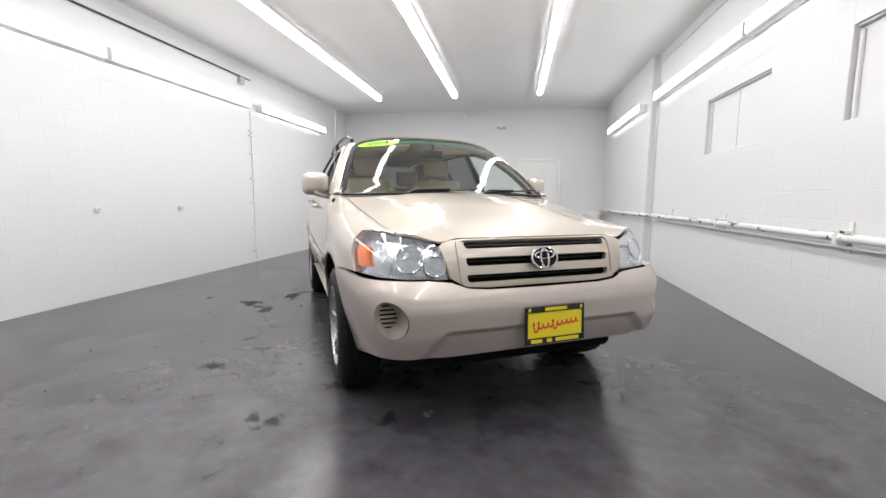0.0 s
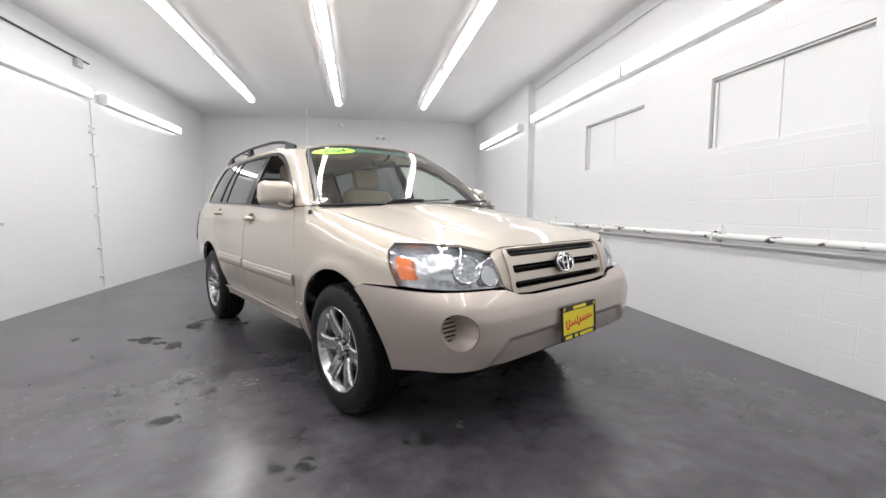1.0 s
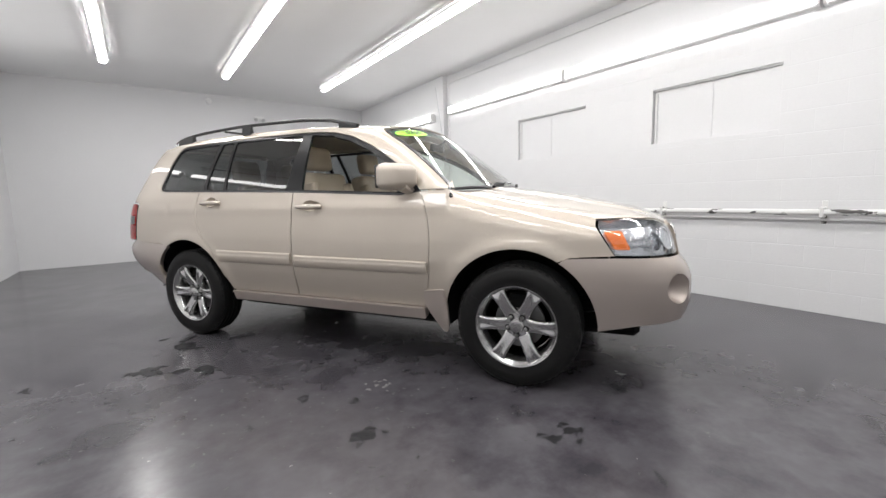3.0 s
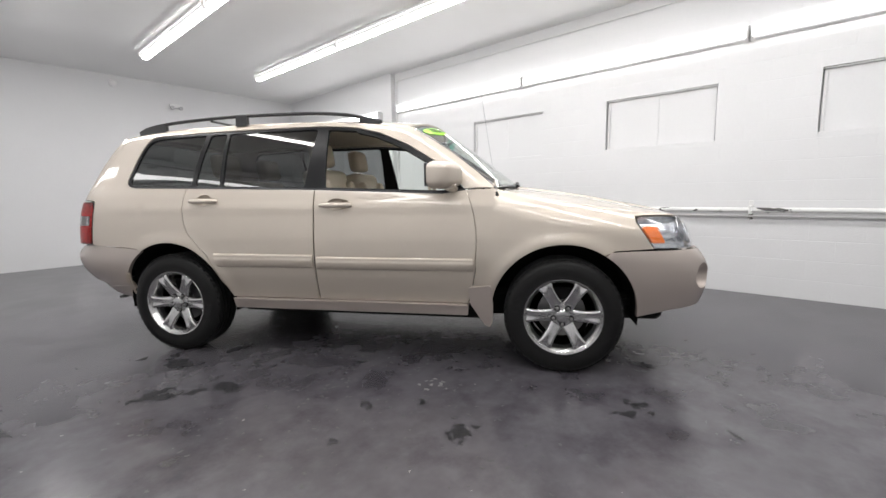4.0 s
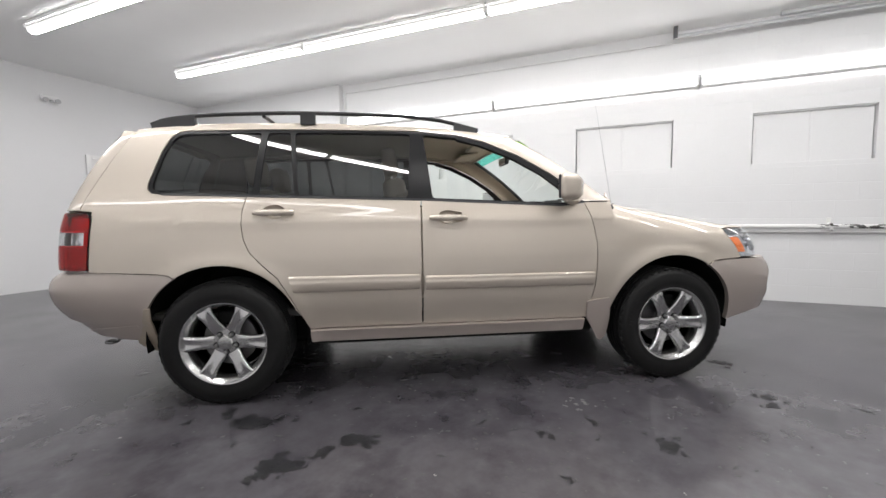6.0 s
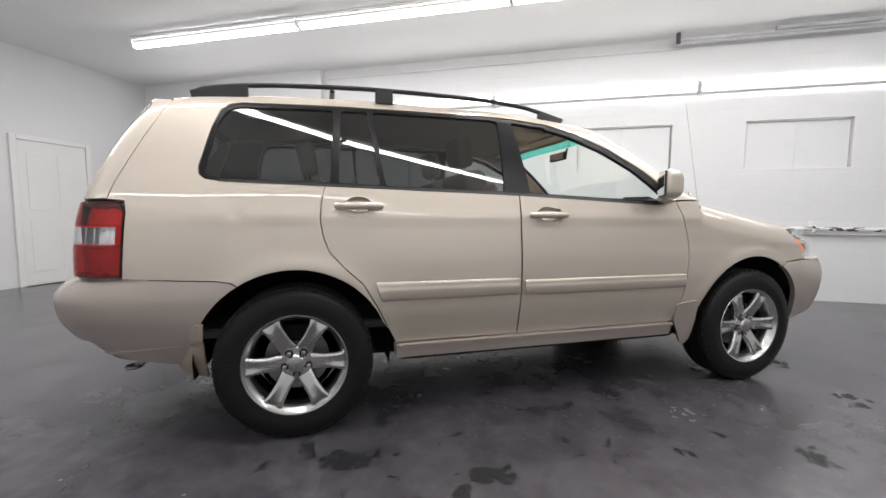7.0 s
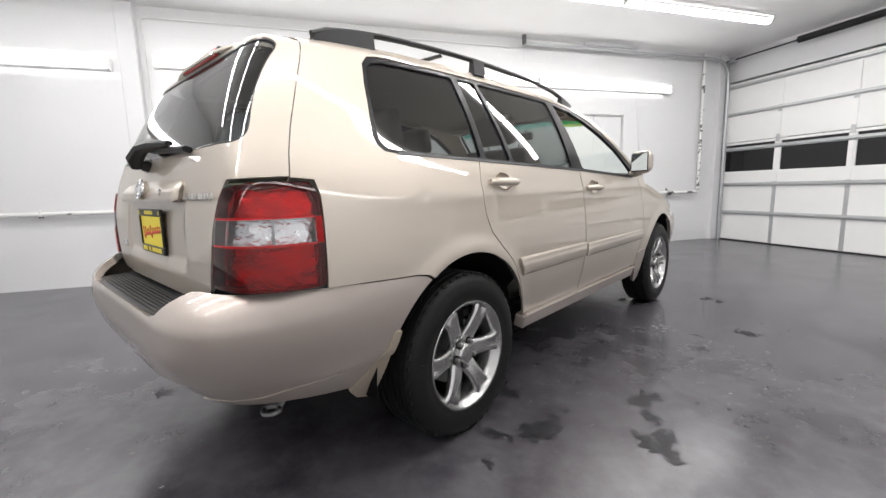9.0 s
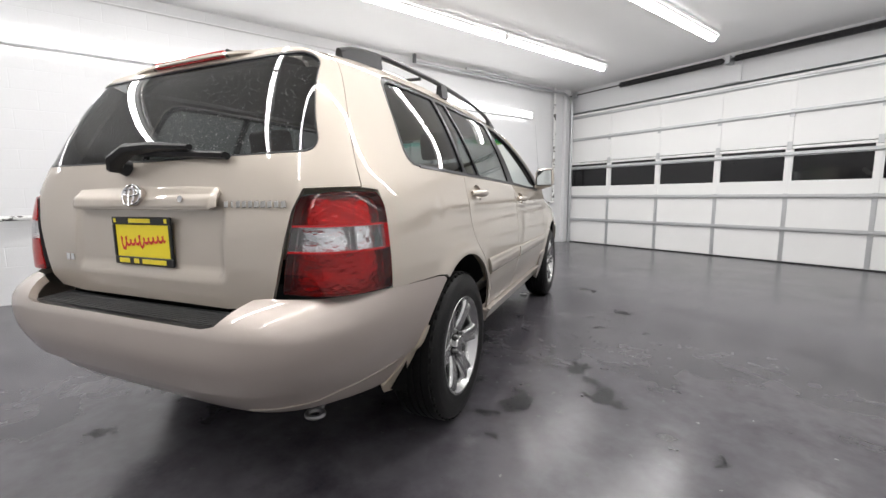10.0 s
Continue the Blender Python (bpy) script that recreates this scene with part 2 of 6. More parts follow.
LEAN = 0.0112      # the ceiling rows stand slightly askew to the walls
first = fixture("ceiling_light", "white fluorescent strip light with glowing lens on the ceiling", 2.45, "ceiling strip lights")
spots = [pose(x + LEAN * (6.63 - y), y, ZC - 0.046, 0, 0, math.degrees(math.atan(LEAN))) for x in (-1.95, -0.30, 1.43) for y in (5.40, 2.935, 0.47, -1.995)]
first.matrix_basis = spots[0]
for m in spots[1:]:
    copy_thing(first, m)
ZL = 2.68
first = fixture("wall_light", "white fluorescent strip light with glowing lens on the block wall", 2.44, "wall strip lights", True)
first.matrix_basis = pose(XR2 - 0.047, 6.34, ZL - 0.07, 0, 90, 0)
for y in (5.74, 2.99, 0.50, -2.0):
    copy_thing(first, pose(XL + 0.047, y, ZL, 0, -90, 0))
first = fixture("wall_light", "long white fluorescent strip light with glowing lens on the block wall", 2.58, "wall strip lights", True)
first.matrix_basis = pose(XR - 0.047, 3.41, ZL, 0, 90, 0)
copy_thing(first, pose(XR - 0.047, 0.795, ZL, 0, 90, 0))
copy_thing(first, pose(XR - 0.047, -1.815, ZL, 0, 90, 0))

# water pipe along the east wall, with thin conduit under it and brackets
pipe = thing("wall_pipe", "white painted steel pipe with peeling paint along the wall", "pipe")
part("pipe", tube(bend([(XR2 - 0.07, 8.3, 0.90), (XR2 - 0.07, 5.3, 0.90), (XR2 - 0.08, 5.1, 0.90), (XR2 - 0.08, 4.8, 0.90), (XR - 0.07, 4.5, 0.90), (XR - 0.07, -3.86, 0.90), (XR - 0.07, -3.86, ZC)], 0.06), 0.027, 14), PIPEPAINT, pipe, smooth=50)
for y in (7.4, 6.0):
    part("pipe_bracket", box(XR2 - 0.1, y - 0.015, 0.855, XR2 - 0.001, y + 0.015, 0.945, 0.004), PIPEPAINT, pipe)
for y in (3.9, 2.4, 0.75, -0.62, -1.85, -3.2):
    bm = box(XR - 0.1, y - 0.015, 0.855, XR - 0.001, y + 0.015, 0.945, 0.004)
    box(XR - 0.012, y - 0.02, 0.80, XR - 0.001, y + 0.02, 1.0, 0.003, bm=bm)
    part("pipe_bracket", bm, PIPEPAINT, pipe)
thin = thing("thin_conduit", "thin white painted conduit under the pipe", "conduit")
part("conduit", tube([(XR - 0.03, 4.4, 0.835), (XR - 0.03, -3.5, 0.835)], 0.012, 8), CONDUIT, thin, smooth=50)
cond = thing("wall_conduit", "white painted electrical conduit high on the wall", "conduit")
part("conduit", tube(bend([(XR - 0.02, -0.3, 3.20), (XR - 0.02, 4.80, 3.20), (XR - 0.02, 4.80, 0.10)], 0.05), 0.011, 8), CONDUIT, cond, smooth=50)
part("lamp_cable", tube([(XR - 0.02, 4.7, ZL + 0.02), (XR - 0.02, -3.1, ZL + 0.02)], 0.008, 8), CONDUIT, cond, smooth=50)

# west wall: dark conduit with junction box, cable and boxes
cond = thing("dark_conduit", "dark steel conduit with a junction box on the wall", "conduit")
part("conduit", tube([(XL + 0.02, -3.2, 3.12), (XL + 0.02, 4.35, 3.10)], 0.013, 8), BLACKPIPE, cond, smooth=50)
part("junction_box", box(XL + 0.001, 4.05, 2.98, XL + 0.06, 4.17, 3.085, 0.006), GREYPLASTIC, cond)
part("drop_conduit", tube([(XL + 0.012, 4.33, 2.6), (XL + 0.012, 4.33, 0.05)], 0.008, 8), WALL, cond, smooth=50)
for z in (2.26, 2.18, 1.88, 1.45, 1.05, 0.60, 0.2):
    part("pipe_clip", box(XL + 0.001, 4.26, z - 0.012, XL + 0.024, 4.40, z + 0.012, 0.003), CONDUIT, cond)
part("lamp_cable", tube([(XL + 0.02, -3.1, ZL + 0.02), (XL + 0.02, 6.9, ZL + 0.02)], 0.008, 8), CONDUIT, cond, smooth=50)
for y in (1.55, 2.70):
    o = thing("outlet_box", "small grey electrical outlet on the white wall", "outlet", pose(XL, y, 0.985), "wall outlets")
    part("box", box(0.001, -0.030, -0.024, 0.026, 0.030, 0.024, 0.004), CONDUIT, o)
    for s in (-1, 1):
        part("socket", box(0.0265, s * 0.014 - 0.008, -0.012, 0.029, s * 0.014 + 0.008, 0.012, 0.002), GREYPLASTIC, o)

# back wall: twin-head emergency light, ceiling box, low white cabinet
o = thing("emergency_light", "small white twin-head emergency light on the back wall", "light fixture", pose(0.60, YB, 2.93))
part("housing", box(-0.10, -0.06, -0.035, 0.10, -0.001, 0.035, 0.010, 2), FIXTURE, o)
for s in (-1, 1):
    bm = lathe([(-0.12, 0.0), (-0.119, 0.034), (-0.09, 0.036), (-0.068, 0.018), (-0.055, 0.0)], 16, "y")
    bmesh.ops.translate(bm, verts=bm.verts, vec=(s * 0.075, 0, -0.045))
    part("lamp_head", bm, GREYPLASTIC, o, smooth=True)
o = thing("smoke_detector", "small white round detector near the ceiling", "detector", pose(-0.36, YB, 3.2))
part("body", lathe([(-0.05, 0.0), (-0.05, 0.035), (-0.03, 0.06), (-0.001, 0.06)], 20, "y"), FIXTURE, o, smooth=True)
o = thing("white_cabinet", "low white cabinet standing against the back wall", "cabinet", pose(2.68, YB - 0.25, 0))
part("body", box(-0.27, -0.22, 0.0, 0.27, 0.235, 0.84, 0.008), FIXTURE, o)
part("cabinet_door", box(-0.25, -0.236, 0.04, 0.25, -0.2205, 0.82, 0.004), FIXTURE, o)

# ---- sectional garage door ----
gd = thing("door_2", "closed white sectional garage door with a row of dark windows", "garage door", kind="structure")
GX0, GX1, GY = -2.80, 3.06, YF + 0.02
ROWS_Z = [(0.02, 0.50), (0.51, 1.00), (1.01, 1.76), (1.77, 2.24), (2.25, 2.80)]
STILES = [3.06, 2.09, 1.08, 0.08, -0.88, -1.84, -2.80]
for k, (z0, z1) in enumerate(ROWS_Z):
    if k == 2:
        bm = box(GX0, GY - 0.05, z0, GX1, GY, 1.25, 0.004)
        box(GX0, GY - 0.05, 1.72, GX1, GY, z1, 0.004, bm=bm)
        for x in STILES:
            box(x - 0.05 if x > GX0 else GX0, GY - 0.05, 1.2505, min(x + 0.05, GX1), GY, 1.7195, 0.002, bm=bm)
        sec = part("door_section", bm, DOORPAINT, gd)
        for a, b in zip(STILES[1:], STILES):
            part("pane", box(a + 0.05, GY - 0.035, 1.25, b - 0.05, GY - 0.022, 1.72), DARKPANE, sec, "dark glass pane")
    else:
        sec = part("door_section", box(GX0, GY - 0.05, z0, GX1, GY, z1, 0.005), DOORPAINT, gd)
    # horizontal stiffening struts
for z in (0.485, 0.985, 1.612, 2.225, 2.70):
    bm = box(GX0, GY + 0.001, z, GX1, GY + 0.008, z + 0.065, 0.002)
    box(GX0, GY + 0.0085, z + 0.015, GX1, GY + 0.045, z + 0.05, 0.006, bm=bm)
    part("strut", bm, STEELRIB, gd)
for x in STILES:
    for z0, z1 in ((0.03, 0.48), (0.55, 0.98), (1.05, 1.608), (1.78, 2.22), (2.30, 2.69)):
        if 1.0 < z0 or x > -3:
            c = min(max(x, GX0 + 0.03), GX1 - 0.03)
            part("stile", box(c - 0.028, GY + 0.001, z0, c + 0.028, GY + 0.010, z1, 0.002), STEELRIB if z0 < 1.0 else DOORPAINT, gd)
for x in STILES[1:-1]:
    for z in (0.50, 1.0, 1.765, 2.24):
        part("hinge", box(x - 0.03, GY + 0.011, z - 0.055, x + 0.03, GY + 0.018, z + 0.06, 0.003), STEELRIB, gd)
part("bottom_seal", box(GX0, GY - 0.045, 0.001, GX1, GY - 0.005, 0.0195), BLACKPLASTIC, gd, "black rubber bottom seal")
tr = thing("door_track", "galvanised steel garage door track hung beside the wall", "track")
path = bend([(2.99, GY + 0.06, 0.0), (2.99, GY + 0.06, 3.22), (2.99, -0.22, 3.22)], 0.36, 10)
bm = tube(path, 0.024, 6)
part("rail", bm, STEELRIB, tr, smooth=True)
part("angle_bracket", box(2.965, -0.25, 3.20, 3.015, -0.205, ZC, 0.004), BLACKPIPE, tr, "dark steel hanger")
part("jamb_angle", box(3.02, GY + 0.002, 0.0, 3.10, GY + 0.012, 3.2, 0.002), STEELRIB, tr)
part("jamb_post", box(3.075, GY + 0.014, 0.0, XR - 0.002, GY + 0.16, ZC, 0.004), WALL, tr)
part("extension", box(2.90, -2.25, 3.245, 2.95, -1.25, 3.285, 0.004), STEELRIB, tr)
sp = thing("torsion_spring_shaft", "black torsion springs on a steel shaft over the garage door", "spring")
SY, SZ = YF + 0.09, 3.20
part("shaft", tube([(-2.75, SY, SZ), (3.05, SY, SZ)], 0.013, 10), SPRING, sp, smooth=50)
for x0, x1 in ((0.09, 1.87), (-1.85, -0.09)):
    n = int((x1 - x0) / 0.024)
    bm = bmesh.new()
    prof = []
    for k in range(n):
        a = x0 + (x1 - x0) * k / n
        w = (x1 - x0) / n
        prof += [(a, 0.040), (a + w * 0.25, 0.048), (a + w * 0.5, 0.051), (a + w * 0.75, 0.048)]
    bm = lathe([(x0 - 0.02, 0.02), (x0 - 0.019, 0.03)] + prof + [(x1, 0.03), (x1 + 0.02, 0.02)], 14, "x")
    bmesh.ops.translate(bm, verts=bm.verts, vec=(0, SY, SZ))
    part("coil_spring", bm, SPRING, sp, "black wound spring", smooth=True)
part("centre_bracket", box(-0.035, YF - 0.098, SZ - 0.06, 0.035, SY + 0.045, SZ + 0.06, 0.004), STEELRIB, sp)
part("backing_board", box(-0.14, YF - 0.0985, 2.87, 0.14, YF - 0.055, ZC - 0.001, 0.004), WALL, sp)
bm = lathe([(2.86, 0.014), (2.862, 0.055), (2.87, 0.06), (2.94, 0.05), (2.95, 0.06), (2.955, 0.014)], 20, "x")
bmesh.ops.translate(bm, verts=bm.verts, vec=(0, SY, SZ))
part("cable_drum", bm, STEELRIB, sp, smooth=True)

# ---- the car: forward is -y, its right-hand side is -x ----
from mathutils.geometry import delaunay_2d_cdt

CAR = pose(0.082, 1.632, 0, 0, 0, 30.54)
car = thing("car", "beige metallic family SUV parked on the garage floor, passenger window open", "car", CAR)


def glass(name, tint, rough=0.0, ior=1.5, gloss=(1, 1, 1)):
    """Thin tinted glass: what lies behind it shows through, Fresnel alone drives the gloss."""
    m = bpy.data.materials.new(name)
    m.use_nodes = True
    nt = m.node_tree
    nt.nodes.clear()
    out = nt.nodes.new("ShaderNodeOutputMaterial")
    mix, tr, gl, lw, pw, ad = (nt.nodes.new("ShaderNode" + k) for k in ("MixShader", "BsdfTransparent", "BsdfGlossy", "LayerWeight", "Math", "Math"))
    f0 = ((ior - 1) / (ior + 1)) ** 2 * 2
    lw.inputs["Blend"].default_value = 0.5
    pw.operation, ad.operation = "POWER", "MULTIPLY_ADD"
    pw.inputs[1].default_value, ad.inputs[1].default_value, ad.inputs[2].default_value = 5.0, 1 - f0, f0
    nt.links.new(lw.outputs["Facing"], pw.inputs[0])
    nt.links.new(pw.outputs[0], ad.inputs[0])
    tr.inputs[0].default_value, gl.inputs[0].default_value = (*tint, 1), (*gloss, 1)
    gl.inputs["Roughness"].default_value = rough
    nt.links.new(ad.outputs[0], mix.inputs[0])
    nt.links.new(tr.outputs[0], mix.inputs[1])
    nt.links.new(gl.outputs[0], mix.inputs[2])
    nt.links.new(mix.outputs[0], out.inputs[0])
    return m


PAINT = mat("beige_metallic_paint", (0.496, 0.442, 0.378), 0.50, metal=0.58, coat=1.0, coat_rough=0.01, vary=0.015, vscale=3, fine=0.02, fscale=900)
PAINT.node_tree.nodes["Principled BSDF"].inputs["Coat IOR"].default_value = 1.65
TRIMPAINT = mat("beige_bumper_paint", (0.480, 0.422, 0.380), 0.48, metal=0.60, coat=1.0, coat_rough=0.03, vary=0.02, vscale=3, fine=0.02, fscale=900)
FLAPMAT = mat("beige_moulded_flap", (0.40, 0.345, 0.275), 0.38, coat=0.3, vary=0.05, vscale=6)
DARKTRIM = mat("dull_beige_plastic", (0.36, 0.32, 0.25), 0.5, vary=0.1, vscale=20)
BLACKTRIM = mat("satin_black_trim", (0.022, 0.022, 0.025), 0.30, vary=0.1, vscale=9)
PILLAR = mat("black_pillar_film", (0.012, 0.012, 0.013), 0.30, spec=0.14, vary=0.06, vscale=5)
RUBBER = mat("tyre_rubber", (0.010, 0.010, 0.010), 0.48, spec=0.18, vary=0.22, vscale=10, bump=0.15, bscale=160)
TREAD = mat("tyre_tread_rubber", (0.011, 0.011, 0.011), 0.75, spec=0.15, vary=0.25, vscale=16, bump=0.5, bscale=60)
ALLOY = mat("polished_alloy", (0.50, 0.50, 0.50), 0.25, metal=1.0, vary=0.02, vscale=6)
DARKALLOY = mat("dull_alloy", (0.22, 0.22, 0.22), 0.4, metal=0.9, vary=0.15, vscale=12)
DULLCHROME = mat("dull_chrome", (0.50, 0.49, 0.47), 0.25, metal=1.0, vary=0.2, vscale=60)
CHROME = mat("chrome", (0.80, 0.80, 0.81), 0.07, metal=1.0, vary=0.03, vscale=30)
UNDER = mat("dirty_black_underbody", (0.008, 0.008, 0.008), 0.85, spec=0.1, vary=0.3, vscale=6)
PRIVACY = glass("privacy_glass", (0.235, 0.25, 0.25), 0.0, 1.43)
CLEAR = glass("clear_windscreen", (0.86, 0.92, 0.89), 0.0, 1.5)
BANDGLASS = glass("tinted_shade_band", (0.20, 0.78, 0.66), 0.0, 1.2)
LAMPLENS = glass("clear_lamp_lens", (0.93, 0.95, 0.97), 0.0, 1.5)
REFLECT = mat("lamp_reflector", (0.66, 0.67, 0.69), 0.20, metal=0.97, bump=0.30, bscale=22, dist=0.02, vary=0.12, vscale=24, stretch=(1, 1, 0.35))
AMBER = mat("amber_lens", (0.80, 0.19, 0.04), 0.3, spec=0.2, coat=0.1, bump=0.4, bscale=70, vary=0.2, vscale=30)
REDLENS = glass("red_lamp_lens", (0.64, 0.006, 0.008), 0.0, 1.3)
TAILREF = mat("tail_lamp_reflector", (0.72, 0.72, 0.73), 0.22, metal=0.95, bump=0.5, bscale=14, dist=0.03, vary=0.35, vscale=11, stretch=(1, 1, 1.6))
REDSIDE = mat("red_side_lens", (0.26, 0.001, 0.002), 0.14, spec=0.15, coat=0.3, vary=0.08, vscale=8, bump=0.5, bscale=30, dist=0.006, stretch=(0.05, 0.05, 4))
REDDEEP = mat("deep_red_lens", (0.40, 0.003, 0.006), 0.15, spec=0.3, coat=0.35, vary=0.15, vscale=20)
CLEARLENS = glass("clear_tail_lens", (0.90, 0.90, 0.91), 0.0, 1.45)
LEATHER = mat("beige_leather", (0.52, 0.45, 0.36), 0.5, vary=0.06, vscale=6, bump=0.2, bscale=140)
CABIN = mat("beige_cabin_trim", (0.46, 0.40, 0.32), 0.6, vary=0.05, vscale=4, bump=0.15, bscale=160)
HEADLINER = mat("pale_headliner", (0.6, 0.56, 0.5), 0.85, vary=0.05, bump=0.2, bscale=200)
DARKCABIN = mat("dark_cabin_plastic", (0.04, 0.038, 0.036), 0.5, vary=0.1, bump=0.2, bscale=160)
YELLOW = mat("yellow_plate", (0.80, 0.66, 0.02), 0.4, vary=0.04, vscale=12)
REDINK = mat("red_print", (0.62, 0.03, 0.03), 0.4, vary=0.08, vscale=30)
YELINK = mat("yellow_print", (0.75, 0.62, 0.03), 0.4, vary=0.08, vscale=30)
SPOT = mat("dried_water_spot", (0.42, 0.42, 0.42), 0.6)
GREENSTICK = mat("lime_green_sticker", (0.35, 0.85, 0.04), 0.5, vary=0.04, vscale=12)


def spline(*pts):
    """A smooth curve through (t, value) pairs, level past its ends."""
    xs, ys = [p[0] for p in pts], [p[1] for p in pts]
    n = len(xs)
    d = [(ys[k + 1] - ys[k]) / (xs[k + 1] - xs[k]) for k in range(n - 1)]
    m = [d[0]] + [0.0 if d[k - 1] * d[k] <= 0 else 2 * d[k - 1] * d[k] / (d[k - 1] + d[k]) for k in range(1, n - 1)] + [d[-1]]

    def f(x):
        if x <= xs[0]:
            return ys[0]
        if x >= xs[-1]:
            return ys[-1]
        k = max(j for j in range(n - 1) if xs[j] <= x)
        h = xs[k + 1] - xs[k]
        t = (x - xs[k]) / h
        return ((2 * t**3 - 3 * t**2 + 1) * ys[k] + (t**3 - 2 * t**2 + t) * h * m[k] + (3 * t**2 - 2 * t**3) * ys[k + 1] + (t**3 - t**2) * h * m[k + 1])
    return f


def ease(a, b, x):
    t = min(max((x - a) / (b - a), 0.0), 1.0)
    return t * t * (3 - 2 * t)


NF, NR = 6.2, 10.0
AXF, AXR, HUBZ, ARCH = -1.370, 1.368, 0.36, 0.435
half_width = spline((0.20, 0.78), (0.28, 0.822), (0.36, 0.850), (0.46, 0.874), (0.60, 0.905), (0.74, 0.916), (0.82, 0.9145), (0.88, 0.910), (0.94, 0.9035), (1.0, 0.8955), (1.08, 0.8825), (1.14, 0.8685),
                    *[(1.20 + 0.04 * k, 0.849 - 0.0139 * k - 0.00058 * k * k) for k in range(11)], (1.64, 0.62), (1.68, 0.58))
front_end = spline((0.60, 2.215), (0.74, 2.205), (0.84, 2.185), (0.90, 2.16), (0.95, 2.12), (1.0, 2.06), (1.1, 2.0))
rear_end = spline((0.60, 2.255), (0.72, 2.265), (0.85, 2.27), (0.96, 2.267), (1.08, 2.25), (1.18, 2.226), (1.30, 2.185), (1.40, 2.14), (1.50, 2.088), (1.56, 2.052), (1.60, 2.025), (1.64, 1.99), (1.68, 1.93))
crown = spline((-2.07, 0.970), (-1.97, 0.978), (-1.8, 0.998), (-1.56, 1.036), (-1.3, 1.078), (-1.05, 1.126), (-0.957, 1.147))
seam_x = spline((-2.05, 0.675), (-1.97, 0.69), (-1.8, 0.705), (-1.56, 0.725), (-1.3, 0.745), (-1.05, 0.768), (-0.957, 0.79))
roof_edge = spline((-0.38, 1.583), (-0.15, 1.610), (0.0, 1.625), (0.4, 1.643), (0.9, 1.650), (1.4, 1.643), (1.7, 1.630), (1.95, 1.605), (2.1, 1.585))
roof_x = spline((-0.38, 0.592), (-0.15, 0.605), (0.2, 0.612), (0.9, 0.615), (1.5, 0.603), (1.8, 0.582), (1.95, 0.562))


def theta_table():
    rows = []
    for k in range(400):
        x = k / 400 * 0.96
        rows.append(math.asin(x ** (NF / 2)))
    for k in range(400):
        y = 1 - k / 400
        y = y * (1 - 0.96**NF) ** (1 / NF)
        rows.append(math.acos(y ** (NF / 2)))
    for k in range(1, 400):
        y = k / 400 * (1 - 0.96**NR) ** (1 / NR)
        rows.append(math.pi - math.acos(y ** (NR / 2)))
    for k in range(401):
        x = (1 - k / 400) * 0.96
        rows.append(math.pi - math.asin(x ** (NR / 2)))
    pts = [ring_at(t, 0.90, 2.2, 2.26) for t in rows]
    q = np.concatenate([[0], np.cumsum([math.hypot(b[0] - a[0], b[1] - a[1]) for a, b in zip(pts, pts[1:])])])
    return np.array(rows), q


def ring_at(t, w, f, r, nf=NF, nr=NR):
    s, c = max(math.sin(t), 0.0), math.cos(t)
    return (w * s ** (2 / nf), -f * c ** (2 / nf)) if c >= 0 else (w * s ** (2 / nr), r * (-c) ** (2 / nr))


TH, TQ = theta_table()
QM = TQ[-1]


class Skin:
    """A shell described by a plan outline at every height: q runs round it from the front's middle, over the right side, to the rear's middle."""

    def __init__(self, w, f, r, shape=None, nf=lambda z: NF, nr=lambda z: NR):
        self.w, self.f, self.r, self.shape, self.nf, self.nr = w, f, r, shape, nf, nr

    def __call__(self, q, z):
        sx = -1.0
        if q < 0:
            q, sx = -q, 1.0
        if q > QM:
            q, sx = 2 * QM - q, 1.0
        x, y = ring_at(float(np.interp(q, TQ, TH)), self.w(z), self.f(z), self.r(z), self.nf(z), self.nr(z))
        if self.shape:
            x, y = self.shape(x, y, z)
        return Vector((sx * x, y, z))

    def side(self, y, z):
        """The q at which the right side has this y."""
        if y < 0:
            t = math.acos(min(-y / self.f(z), 1.0) ** (self.nf(z) / 2))
        else:
            t = math.pi - math.acos(min(y / self.r(z), 1.0) ** (self.nr(z) / 2))
        return float(np.interp(t, TH, TQ))

    def front(self, x, z):
        return float(np.interp(math.asin(min(abs(x) / self.w(z), 1.0) ** (self.nf(z) / 2)), TH, TQ)) * (1 if x <= 0 else -1)

    def rear(self, x, z):
        q = float(np.interp(math.pi - math.asin(min(abs(x) / self.w(z), 1.0) ** (self.nr(z) / 2)), TH, TQ))
        return q if x <= 0 else 2 * QM - q

    def outline(self, *pts):
        """Points ('y'|'f'|'r', value, z) to (q, z); straight stretches between points are filled in."""
        out = []
        for (ka, a, za), (kb, b, zb) in zip(pts, pts[1:] + pts[:1]):
            go = {"y": self.side, "f": self.front, "r": self.rear}
            n = max(2, int(math.hypot(a - b, za - zb) / 0.03)) if ka == kb else 1
            for s in range(n):
                t = s / n
                z = za + (zb - za) * t
                out.append((go[ka](a + (b - a) * t if ka == kb else a, z), z))
        return out


PILLAR_A = [(-0.955, 1.152), (-0.935, 1.176), (-0.855, 1.246), (-0.755, 1.326), (-0.655, 1.401), (-0.55, 1.471), (-0.45, 1.531), (-0.365, 1.581)]
pillar_y = spline(*[(z, y) for y, z in PILLAR_A])


DENT = {"depth": 0.0}


